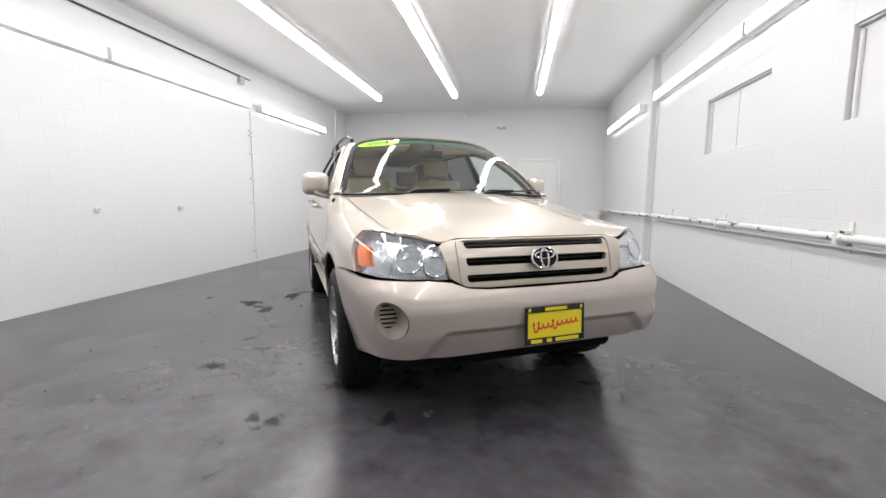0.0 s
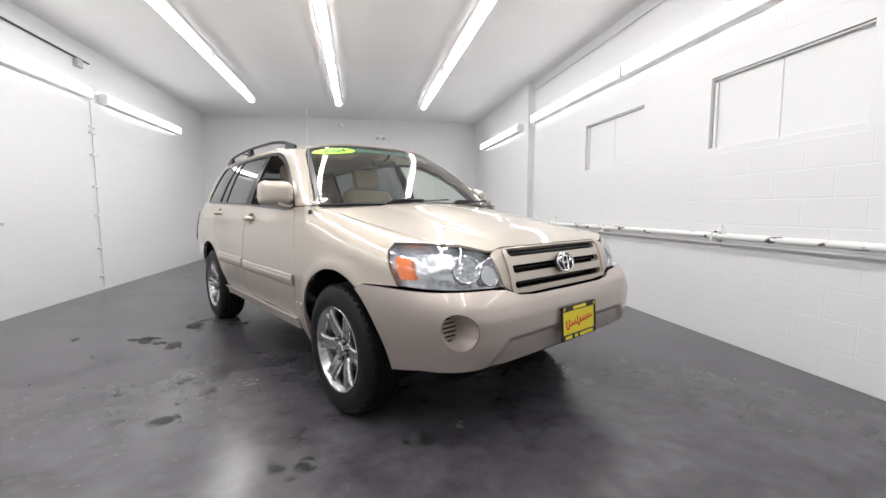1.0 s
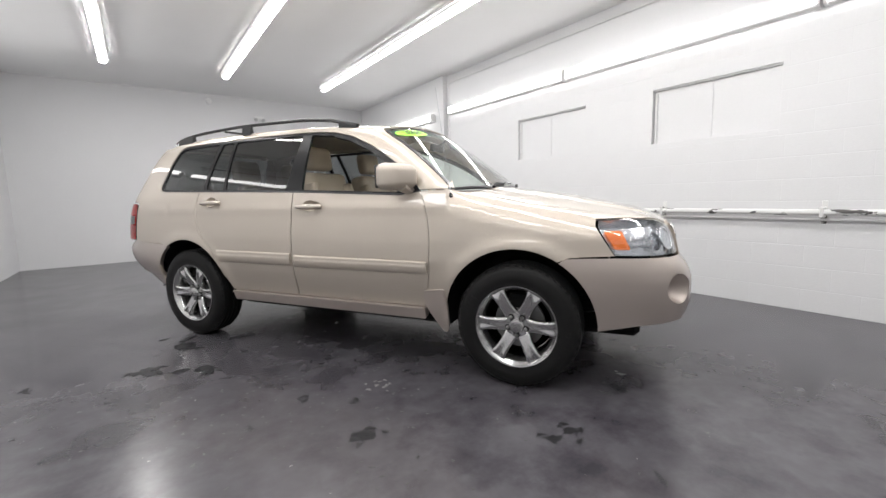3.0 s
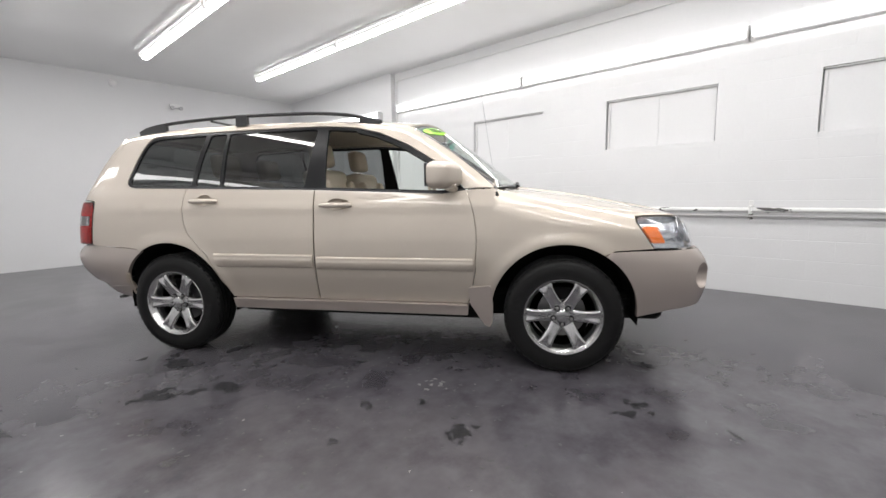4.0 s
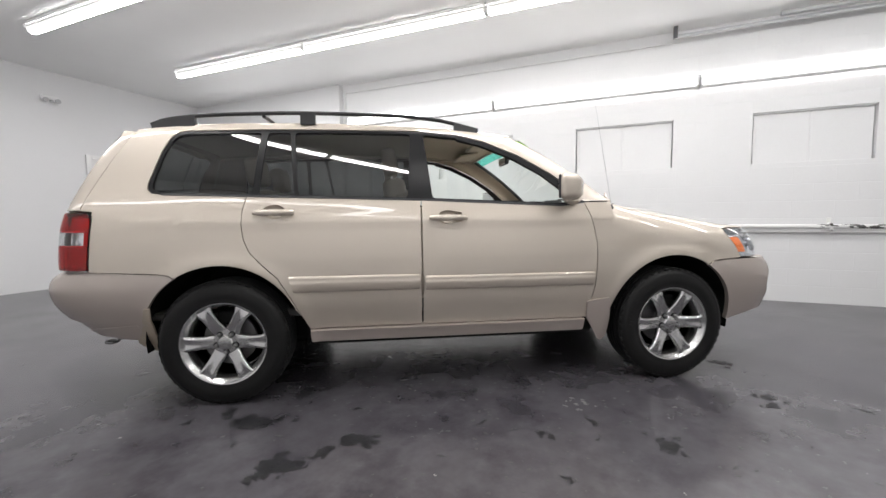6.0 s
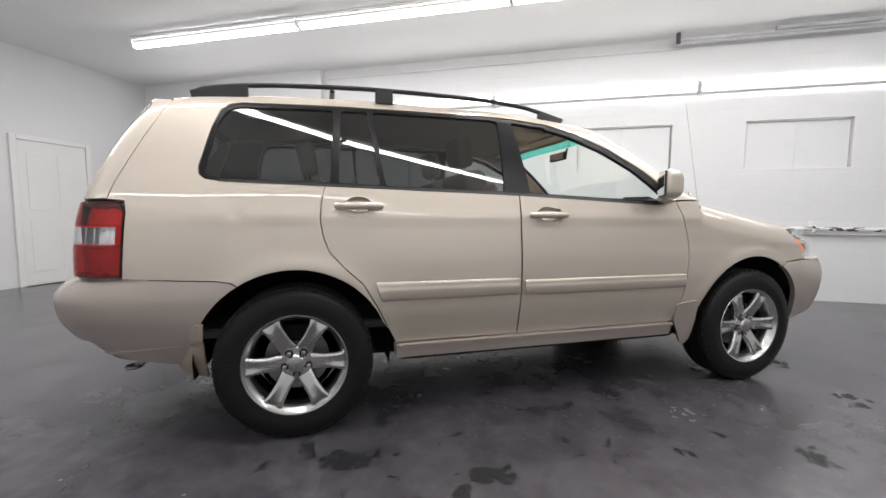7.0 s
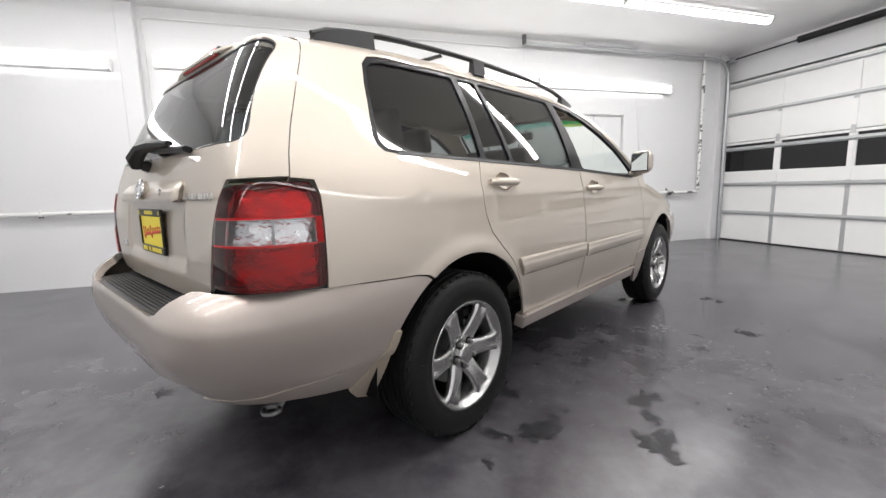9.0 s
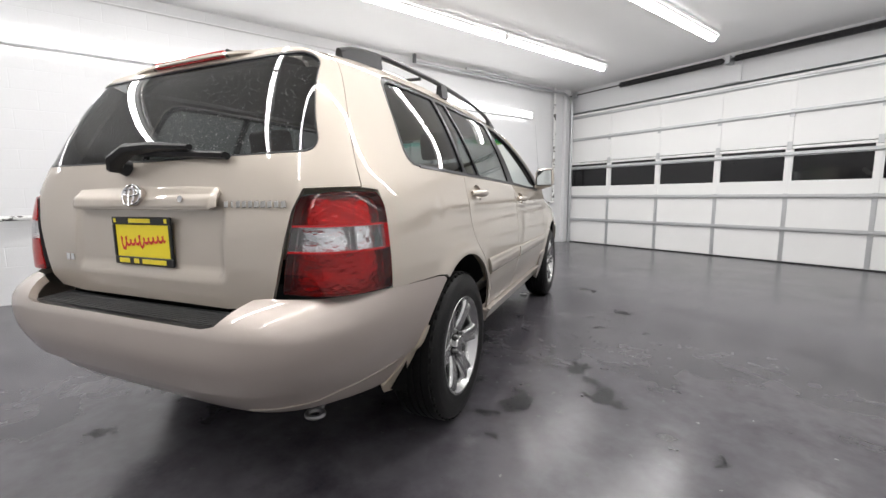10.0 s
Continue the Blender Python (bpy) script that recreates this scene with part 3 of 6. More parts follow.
def body_shape(x, y, z):
    # the pillar turns in towards the windscreen
    if z > 1.15 and y < -0.1:
        d = min(max((y - pillar_y(z)) / 0.13, 0.0), 1.0)
        x -= 0.055 * (1 - d) ** 2 * ease(1.15, 1.19, z)
    for ya in (AXF, AXR):
        d = math.hypot(y - ya, z - 0.37)
        if d < 0.75 and z < 1.0:
            x += 0.013 * math.exp(-(((d - 0.445) / 0.055) ** 2)) * ease(0.98, 0.8, z)
    # the cabin draws in towards the tail
    x *= 1 - 0.042 * ease(1.0, 1.35, z) * ease(1.2, 2.1, y)
    # a small dent in the right rear quarter
    x -= DENT["depth"] * math.exp(-((y - 1.60) ** 2 / 0.0010 + (z - 1.050) ** 2 / 0.0009))
    # a soft crease under the windows
    if -1.75 < y < 1.95:
        x += 0.0045 * math.exp(-(((z - 1.045) / 0.035) ** 2)) * ease(-1.75, -1.2, y) * ease(1.95, 1.6, y)
    return x, y


def rounded_shape(x, y, z):
    x, y = body_shape(x, y, z)
    top, edge, rh = shoulder(y)
    h = top - z
    if h < rh and y < 1.99:
        k = min(max(1 - h / rh, 0.0), 1.0)
        x -= max(x - edge, 0.0) * (1 - math.sqrt(max(1 - k * k, 0.0)))
    return x, y


def shoulder(y):
    """Height of the shoulder's crown, the half width at which it ends, and the height over which it rounds."""
    return (crown(y), seam_x(y), 0.15) if y < -0.957 else (roof_edge(y), roof_x(y), 0.06)


def wrapped(q, v):
    """The body skin with v measured along the rounded shoulder in place of height."""
    z = v
    for _ in range(3):
        p = PLAIN(q, z)
        top, edge, rh = shoulder(p.y)
        a = min(max((v - top + rh) / rh, 0.0), math.pi / 2)
        z = v if a <= 0 else top - rh + rh * math.sin(a)
    p = PLAIN(q, z)
    x = abs(p.x) - max(abs(p.x) - edge, 0.0) * (1 - math.cos(a))
    return Vector((math.copysign(x, p.x), p.y, z))


def along(pts):
    """(q, z) points with z turned into the length along the shoulder."""
    out = []
    for q, z in pts:
        top, edge, rh = shoulder(PLAIN(q, z).y)
        out.append((q, z if z <= top - rh else top - rh + rh * math.asin(min((z - top + rh) / rh, 1.0))))
    return out


def lower_front(x, y, z):
    k = ease(0.58, 0.51, x + 0.9 * (z - 0.50)) * ease(0.553, 0.535, z)
    return x, y + 0.018 * k * ease(0.80, 0.62, x) if y < 0 else y


def lower_rear(x, y, z):
    k = ease(0.492, 0.476, z)
    if y > 1.9:
        y -= 0.020 * k * ease(1.9, 2.2, y)
    return x - 0.016 * k * ease(0.4, 0.85, x), y


PLAIN = Skin(half_width, front_end, rear_end, body_shape, nr=lambda z: 14 + 2 * ease(1.2, 1.55, z))
BODY = Skin(half_width, front_end, rear_end, rounded_shape, nr=PLAIN.nr)
FBUMP = Skin(lambda z: half_width(z) + 0.008, spline((0.24, 2.10), (0.30, 2.17), (0.37, 2.225), (0.45, 2.26), (0.54, 2.278), (0.63, 2.278), (0.69, 2.262), (0.735, 2.235), (0.77, 2.205), (0.80, 2.18)), rear_end, lower_front, nf=lambda z: 7.4)
RBUMP = Skin(lambda z: half_width(z) + 0.008 - 0.030 * ease(0.48, 0.30, z), front_end, spline((0.28, 2.16), (0.34, 2.255), (0.42, 2.345), (0.50, 2.395), (0.60, 2.42), (0.68, 2.415), (0.73, 2.392), (0.765, 2.35), (0.79, 2.30)), lower_rear, nr=lambda z: 5.6 + 2.4 * ease(0.42, 0.70, z))


def inside(pts, poly):
    """Which of the points lie in the polygon."""
    p, v = np.asarray(pts, float), np.asarray(poly, float)
    a, b = v, np.roll(v, -1, 0)
    x, y = p[:, None, 0], p[:, None, 1]
    cross = (a[:, 1] > y) != (b[:, 1] > y)
    with np.errstate(divide="ignore", invalid="ignore"):
        at = a[:, 0] + (y - a[:, 1]) * (b[:, 0] - a[:, 0]) / (b[:, 1] - a[:, 1])
    return (cross & (x < at)).sum(1) % 2 == 1


def refine(poly, res):
    out = []
    for a, b in zip(poly, poly[1:] + poly[:1]):
        n = max(1, int(math.ceil(math.hypot(b[0] - a[0], b[1] - a[1]) / res)))
        out += [(a[0] + (b[0] - a[0]) * s / n, a[1] + (b[1] - a[1]) * s / n) for s in range(n)]
    keep = [out[0]]
    for p in out[1:]:
        if math.hypot(p[0] - keep[-1][0], p[1] - keep[-1][1]) > res * 0.2:
            keep.append(p)
    if math.hypot(keep[0][0] - keep[-1][0], keep[0][1] - keep[-1][1]) < res * 0.2:
        keep.pop()
    return keep


def rounded(poly, r, steps=5):
    out, n = [], len(poly)
    for k in range(n):
        a, b, c = Vector(poly[k - 1]), Vector(poly[k]), Vector(poly[(k + 1) % n])
        ra, rc = min(r, (a - b).length * 0.45), min(r, (c - b).length * 0.45)
        p, q = b + (a - b).normalized() * ra, b + (c - b).normalized() * rc
        out += [tuple((p * (1 - t) + b * t) * (1 - t) + (b * (1 - t) + q * t) * t) for t in [s / steps for s in range(steps + 1)]]
    return out


def inset(poly, d):
    v = np.asarray(poly, float)
    e = np.roll(v, -1, 0) - np.roll(v, 1, 0)
    n = np.stack([-e[:, 1], e[:, 0]], 1) / np.maximum(np.linalg.norm(e, axis=1), 1e-9)[:, None]
    a = v
    b = np.roll(v, -1, 0)
    area = (a[:, 0] * b[:, 1] - b[:, 0] * a[:, 1]).sum()
    return [tuple(p) for p in v + n * d * (1 if area > 0 else -1)]


def panel(name, poly, skin, material, parent, label="", holes=(), res=0.035, off=0.0, flange=0.012, gap=0.0025, mirror=False, inward=None):
    """A sheet of the skin inside a polygon of its (u, v) plane, with turned-in edges; off lifts it off the skin."""
    poly = inset(refine([tuple(p) for p in poly], res), gap)
    rims = [poly] + [inset(refine([tuple(p) for p in h], res), -gap) for h in holes]
    v = np.array(poly)
    gx, gy = np.meshgrid(np.arange(v[:, 0].min(), v[:, 0].max(), res), np.arange(v[:, 1].min(), v[:, 1].max(), res))
    grid = np.stack([gx.ravel() + 0.31 * res, gy.ravel() + 0.37 * res], 1)
    keep = inside(grid, inset(poly, res * 0.35))
    for h in rims[1:]:
        keep &= ~inside(grid, inset(h, -res * 0.35))
    pts, edges = [Vector(p) for p in grid[keep]], []
    for rim in rims:
        k = len(pts)
        pts += [Vector(p) for p in rim]
        edges += [(k + s, k + (s + 1) % len(rim)) for s in range(len(rim))]
    pts, _, tris, *_ = delaunay_2d_cdt(pts, edges, [], 0, 1e-6)
    mid = np.array([[sum(pts[k][c] for k in t) / 3 for c in (0, 1)] for t in tris])
    ok = inside(mid, rims[0])
    for h in rims[1:]:
        ok &= ~inside(mid, h)
    tris = [t for t, good in zip(tris, ok) if good]
    e = 1e-3
    place, norm = [], []
    for p in pts:
        c = skin(p.x, p.y)
        u = e if abs(p.x - QM) > 0.1 else 0.05
        n = (skin(p.x + u, p.y) - skin(p.x - u, p.y)).cross(skin(p.x, p.y + e) - skin(p.x, p.y - e))
        n.normalize()
        norm.append(n)
        place.append(c)
    probe = [k for t in tris[:: max(1, len(tris) // 60)] for k in t]
    centre = inward or Vector((0, 0.1, 0.75))
    if sum((place[k] - centre).normalized().dot(norm[k]) for k in probe) < 0:
        norm = [-n for n in norm]
    whole_n = [Vector() for _ in place]
    for a, b, c in tris:
        up = (place[b] - place[a]).cross(place[c] - place[a])
        for k in (a, b, c):
            whole_n[k] += up
    side_ = 1 if sum(a.dot(b) for a, b in zip(whole_n, norm)) > 0 else -1
    norm = [n if n.dot(w) * side_ > 0.6 * w.length else w.normalized() * side_ for n, w in zip(norm, whole_n)]
    place = [p + n * off for p, n in zip(place, norm)]
    if mirror:
        place, norm = [Vector((-p.x, p.y, p.z)) for p in place], [Vector((-n.x, n.y, n.z)) for n in norm]
    faces = []
    for a, b, c in tris:
        up = (place[b] - place[a]).cross(place[c] - place[a]).dot(norm[a] + norm[b] + norm[c]) > 0
        faces.append((a, b, c) if up else (a, c, b))
    count = len(faces)
    if flange:
        seen = {}
        for f in faces:
            for a, b in zip(f, f[1:] + f[:1]):
                seen[(a, b)] = True
        low, verts = {}, len(place)
        rim = [(a, b) for a, b in seen if (b, a) not in seen]
        for k in {k for ab in rim for k in ab}:
            low[k] = (len(place), len(place) + 1)
            place += [place[k] - norm[k] * 0.0005, place[k] - norm[k] * flange]
        for a, b in rim:
            faces.append((b, a, low[a][1], low[b][1]))
    me = bpy.data.meshes.new(name)
    me.from_pydata(place, [], faces)
    me.materials.append(material)
    me.polygons.foreach_set("use_smooth", [k < count for k in range(len(faces))])
    loops = []
    for k, f in enumerate(faces):
        loops += [tuple(norm[i]) if k < count else (0.0, 0.0, 0.0) for i in f]
    me.normals_split_custom_set(loops)
    me.update()
    return part(name, me, material, parent, label)


def both(name, poly, skin, material, parent, label="", **kw):
    for mirror in (False, True):
        panel(name, poly, skin, material, parent, label, mirror=mirror, **kw)


def arc(ya, a0, a1, r=ARCH, n=18, zc=0.37):
    """Points of a wheel arch from angle a0 to a1, in degrees from the front over the top."""
    return [("y", ya - r * math.cos(radians(a0 + (a1 - a0) * k / n)), zc + r * math.sin(radians(a0 + (a1 - a0) * k / n))) for k in range(n + 1)]


def Y(*pts):
    return [("y", *p) for p in pts]


# outlines on the side, in (y, z)
DLO = [(1.68, 1.2045), (1.732, 1.211), (1.757, 1.232), (1.762, 1.265), (1.72, 1.46), (1.69, 1.545), (1.655, 1.578), (1.60, 1.590), (1.16, 1.602), (0.80, 1.606), (0.30, 1.606), (0.16, 1.598), (0.0, 1.582), (-0.175, 1.536), (-0.38, 1.446), (-0.578, 1.326), (-0.708, 1.225), (-0.768, 1.150),
       (-0.63, 1.126), (0.20, 1.164), (1.20, 1.192), (1.60, 1.203)]
REAR_SEAM = [(1.905, 1.592), (1.942, 1.51), (1.990, 1.41), (2.046, 1.28), (2.080, 1.19), (2.10, 1.115)]
DOOR_REAR = [(1.222, 1.190), (1.243, 1.11), (1.247, 1.03), (1.236, 0.95), (1.208, 0.88), (1.14, 0.805), (1.057, 0.728), (0.99, 0.61), (0.936, 0.50), (0.897, 0.42)]
DOOR_FRONT = [(-0.775, 1.143), (-0.81, 1.06), (-0.828, 0.99), (-0.843, 0.90), (-0.846, 0.82), (-0.838, 0.64), (-0.815, 0.52), (-0.786, 0.42)]

top = [(y, roof_edge(y) - 0.00002) for y in np.linspace(-0.36, 1.925, 34)]
ring_poly = Y(*PILLAR_A[:-1]) + Y(*top) + Y(*REAR_SEAM) + Y((2.031, 1.108), (2.023, 1.06), (2.036, 0.80), (2.036, 0.783), (1.80, 0.770)) + Y((1.68, 0.764), (1.625, 0.756)) \
    + arc(AXR, 122, 22, n=20) + Y((0.935, 0.50)) + Y(*DOOR_REAR[:-1][::-1]) + Y((1.60, 1.203)) + Y(*DLO[:18]) + Y((-0.79, 1.1495))
for mirror in (False, True):
    DENT["depth"] = 0.0 if mirror else 0.0045
    panel("body_side", along(BODY.outline(*ring_poly)), wrapped, PAINT, car, "beige painted side frame with rear quarter", res=0.024, mirror=mirror)
DENT["depth"] = 0.0
fender = Y(*[(y, crown(y) - 0.00002) for y in np.linspace(-0.96, -2.03, 34)]) + [("f", -0.695, 0.966)] + Y((-1.94, 0.970), (-1.86, 0.970), (-1.785, 0.966), (-1.785, 0.93), (-1.885, 0.775), (-1.70, 0.766), (-1.66, 0.764)) \
    + arc(AXF, 58, 172, n=22) + Y((-0.80, 0.42)) + Y(*DOOR_FRONT[::-1]) + Y((-0.83, 1.146))
both("front_wing", along(BODY.outline(*fender)), wrapped, PAINT, car, "beige painted front wing", res=0.03)
door_f = Y((0.238, 0.42)) + Y(*DOOR_FRONT[::-1]) + Y((-0.63, 1.126), (0.20, 1.164), (0.238, 1.165))
door_r = Y((0.238, 0.42), (0.238, 1.165), (1.20, 1.190)) + Y(*DOOR_REAR)
def cup_rim(yc, zc, r=1.0):
    return [(yc + 0.060 * r * math.cos(t), zc + 0.002 + 0.037 * r * math.sin(t)) for t in [2 * math.pi * k / 24 for k in range(24)]]


cups = [[(BODY.side(y, z), z) for y, z in cup_rim(*c)] for c in ((0.078, 1.060), (1.072, 1.099))]
for mirror in (False, True):
    d1 = panel("front_door", BODY.outline(*door_f), BODY, PAINT, car, "beige front door", mirror=mirror, res=0.024, holes=[cups[0]])
    d2 = panel("rear_door", BODY.outline(*door_r), BODY, PAINT, car, "beige rear door", mirror=mirror, res=0.024, holes=[cups[1]])
    for d, y0, y1, z1 in ((d1, -0.825, 0.222, 0.720), (d2, 0.254, 1.0, 0.735)):
        z0 = 0.634 if d is d1 else 0.640
        strip = [("y", y0, z0 + 0.002), ("y", y1 - (0.03 if d is d2 else 0), z0), ("y", y1, z1), ("y", y0, z1 - 0.004)]

        def bulged(q, z, z0=z0, z1=z1):
            k = min(max((z - z0) / (z1 - z0), 0.0), 1.0)
            p = BODY(q, z)
            p.x -= 0.003 + 0.014 * math.sqrt(max(1 - (2 * k - 1) ** 2, 0.0)) - 0.0022 * math.exp(-(((k - 0.72) / 0.10) ** 2))
            return p
        panel("side_moulding", rounded(BODY.outline(*strip), 0.008, 3), bulged, PAINT, d, "beige rubbing strip", off=0.0, flange=0.01, mirror=mirror, res=0.008 if not mirror else 0.02, gap=0)
    for d, yc, zc in ((d1, 0.078, 1.060), (d2, 1.072, 1.099)):
        bm, rings = bmesh.new(), []
        for r, depth in ((1.0, 0.0), (0.93, 0.008), (0.75, 0.018), (0.4, 0.022), (0.05, 0.023)):
            ring = []
            for y, z in cup_rim(yc, zc, r):
                p = BODY(BODY.side(y, z), z)
                ring.append(bm.verts.new(((abs(p.x) - depth) * (1 if mirror else -1), p.y, z)))
            rings.append(ring)
        for a, b in zip(rings, rings[1:]):
            for k in range(24):
                bm.faces.new((a[k], a[(k + 1) % 24], b[(k + 1) % 24], b[k]))
        bmesh.ops.recalc_face_normals(bm, faces=bm.faces)
        part("handle_cup", bm, PAINT, d, "finger recess", smooth=60)
        s = 1 if mirror else -1
        pts = []
        for k in range(11):
            y = yc - 0.108 + 0.216 * k / 10
            pts.append(Vector((s * (abs(BODY(BODY.side(y, zc), zc).x) + 0.006 + 0.026 * math.sin(math.pi * k / 10) ** 0.6), y, zc - 0.002)))
        part("door_handle", tube(pts, [0.013 + 0.006 * math.sin(math.pi * k / 10) for k in range(11)], 10), PAINT, d, "beige pull handle", smooth=True)
sill = Y((0.895, 0.338), (0.90, 0.412), (-0.79, 0.412), (-0.785, 0.338))
both("sill", rounded(BODY.outline(*sill), 0.015, 3), BODY, TRIMPAINT, car, "beige painted sill", off=0.012, flange=0.05, res=0.03)
sill_line = Y((0.89, 0.404), (0.89, 0.417), (-0.78, 0.419), (-0.78, 0.406))
both("sill_bead", BODY.outline(*sill_line), BODY, TRIMPAINT, car, off=0.026, flange=0.02, res=0.03, gap=0)

# side glass
win_q = [(1.67, 1.218), (1.712, 1.223), (1.733, 1.241), (1.738, 1.270), (1.705, 1.45), (1.675, 1.53), (1.65, 1.556), (1.60, 1.568), (1.180, 1.581), (1.196, 1.2055)]
win_r1 = [(1.160, 1.2052), (1.140, 1.580), (1.012, 1.583), (0.966, 1.200)]
win_r2 = [(0.938, 1.199), (0.984, 1.584), (0.345, 1.587), (0.290, 1.582), (0.318, 1.182)]
win_f = [(0.165, 1.178), (0.205, 1.581), (0.03, 1.558), (-0.148, 1.512), (-0.345, 1.426), (-0.520, 1.320), (-0.655, 1.205), (-0.70, 1.152), (-0.63, 1.143)]


def on_side(poly, r=0.02):
    return BODY.outline(*Y(*rounded(poly, r, 4)))


for mirror in (False, True):
    trim = panel("window_surround", BODY.outline(*Y(*DLO)), BODY, PILLAR, car, "black window surround and pillars", holes=[on_side(w) for w in (win_q, win_r1, win_r2, win_f)], off=-0.004, flange=0.02, mirror=mirror, res=0.02, gap=0.0015)
    for nm, w in (("quarter_window", win_q), ("rear_vent_window", win_r1), ("rear_door_window", win_r2)):
        g = panel(nm, on_side(w), BODY, PRIVACY, trim, "dark tinted privacy glass", off=-0.010, flange=0, gap=-0.004, mirror=mirror, res=0.04)
    if mirror:
        g = panel("front_door_window", on_side(win_f), BODY, CLEAR, trim, "clear door glass", off=-0.010, flange=0, gap=-0.004, mirror=mirror, res=0.04)
        g.visible_shadow = False
    belt = [(1.68, 1.199), (1.68, 1.209), (1.20, 1.198), (0.20, 1.170), (-0.63, 1.132), (-0.775, 1.150), (-0.775, 1.140), (-0.63, 1.120), (0.20, 1.158), (1.20, 1.186)]
    panel("belt_moulding", BODY.outline(*Y(*belt)), BODY, BLACKTRIM, trim, "black rubber weatherstrip", off=0.003, flange=0.006, gap=0, mirror=mirror, res=0.02)

# bonnet
bonnet_c = spline((-2.16, 0.946), (-2.05, 0.984), (-1.9, 1.024), (-1.75, 1.055), (-1.55, 1.096), (-1.3, 1.134), (-1.12, 1.158), (-0.98, 1.172))


def bonnet_raw(a, y):
    c, s = bonnet_c(y), crown(y)
    z = s + (c - s) * (1 - abs(a) ** 2.3)
    # raised middle field with soft shoulders
    return z + 0.010 * ease(0.60, 0.48, abs(a) + 0.10 * (y + 1.5)) * ease(-2.12, -1.95, y)


def bonnet_lip(a):
    """Height of the bonnet's front edge, over lamp and grille."""
    x = abs(a) * 0.69
    return 0.946 - 0.016 * ease(0.42, 0.50, x) + 0.036 * ease(0.50, 0.66, x)


def bonnet_front(a):
    """The y at which the bonnet ends."""
    x, z = abs(a) * 0.69, bonnet_lip(a)
    return -front_end(z) * (1 - (x / half_width(z)) ** NF) ** (1 / NF) - 0.004


def bonnet_skin(a, y):
    z, yf = bonnet_raw(a, y), bonnet_front(a)
    k = max(1 - (y - yf) / 0.16, 0.0)
    return Vector((a * seam_x(y), y, z + (bonnet_lip(a) - bonnet_raw(a, yf)) * k ** 3))


SC = 0.75   # keeps the bonnet's plane about to scale
bp = [(SC * a, bonnet_front(a)) for a in np.linspace(-1, 1, 41)]
bp += [(SC, y) for y in np.linspace(-1.93, -0.985, 26)] + [(SC * a, -0.985 - 0.14 * (1 - a * a)) for a in np.linspace(1, -1, 25)][1:]
bp += [(-SC, y) for y in np.linspace(-0.985, -1.93, 26)][1:]
panel("bonnet", bp, lambda u, v: bonnet_skin(u / SC, v), PAINT, car, "smooth beige bonnet", res=0.035, inward=Vector((0, -1.4, 0)))

# windscreen, cowl, roof
edge_y, edge_z = spline(*[(k / 7, p[0]) for k, p in enumerate(PILLAR_A)]), spline(*[(k / 7, p[1]) for k, p in enumerate(PILLAR_A)])
mid_y, mid_z = spline((0, -1.105), (0.25, -0.965), (0.5, -0.80), (0.75, -0.635), (1, -0.475)), spline((0, 1.166), (0.25, 1.28), (0.5, 1.41), (0.75, 1.53), (1, 1.632))


def screen_skin(a, t):
    ye, ze = edge_y(t), edge_z(t)
    xe = abs(BODY(BODY.side(ye, ze - 0.004), ze - 0.004).x) - 0.012
    k, kz = abs(a) ** 2.2, abs(a) ** 3.2
    return Vector((a * xe, mid_y(t) + (ye - mid_y(t)) * k, mid_z(t) + (ze - mid_z(t)) * kz))


full = [(-0.997, 0.0), (0.997, 0.0), (0.997, 0.99), (-0.997, 0.99)]
lit = rounded([(-0.962, 0.03), (0.962, 0.03), (0.962, 0.985), (-0.962, 0.985)], 0.05, 5)
panel("windscreen_surround", full, screen_skin, BLACKTRIM, car, "black windscreen border", holes=[lit], off=-0.002, flange=0.015, res=0.06, gap=0, inward=Vector((0, 0, 1.0)))
ws = panel("windscreen", lit, screen_skin, CLEAR, car, "clear windscreen with a green tint", off=-0.004, flange=0, res=0.06, gap=-0.005, inward=Vector((0, 0, 1.0)))
ws.visible_shadow = False
g = panel("shade_band", rounded([(-0.95, 0.86), (0.95, 0.86), (0.95, 0.965), (-0.95, 0.965)], 0.02, 3), screen_skin, BANDGLASS, ws, "teal tinted shade band", off=-0.009, flange=0, res=0.06, gap=0, inward=Vector((0, 0, 1.0)))
g.visible_shadow = False
oval = [(-0.70 + 0.245 * math.cos(t), 0.865 + 0.066 * math.sin(t)) for t in [2 * math.pi * k / 40 for k in range(40)]]
stick = panel("year_sticker", oval, screen_skin, GREENSTICK, ws, "lime green oval year sticker", off=0.002, flange=0.001, res=0.03, gap=0, inward=Vector((0, 0, 1.0)))


def lettering(text, m, size, material, parent, name="lettering", depth=0.0008):
    cu = bpy.data.curves.new(name, "FONT")
    cu.body, cu.size, cu.extrude, cu.align_x, cu.align_y = text, size, depth, "CENTER", "CENTER"
    cu.materials.append(material)
    ob = new(name, cu)
    ob.parent = parent
    ob.matrix_basis = m
    return ob


def frame_on(skin, u, v, lift, flip=1):
    e = 2e-3
    p = skin(u, v)
    du, dv = (skin(u + e, v) - skin(u - e, v)).normalized(), (skin(u, v + e) - skin(u, v - e)).normalized()
    n = du.cross(dv).normalized() * flip
    du = dv.cross(n).normalized()
    return Matrix.Translation(p + n * lift) @ Matrix((du, n.cross(du), n)).transposed().to_4x4()


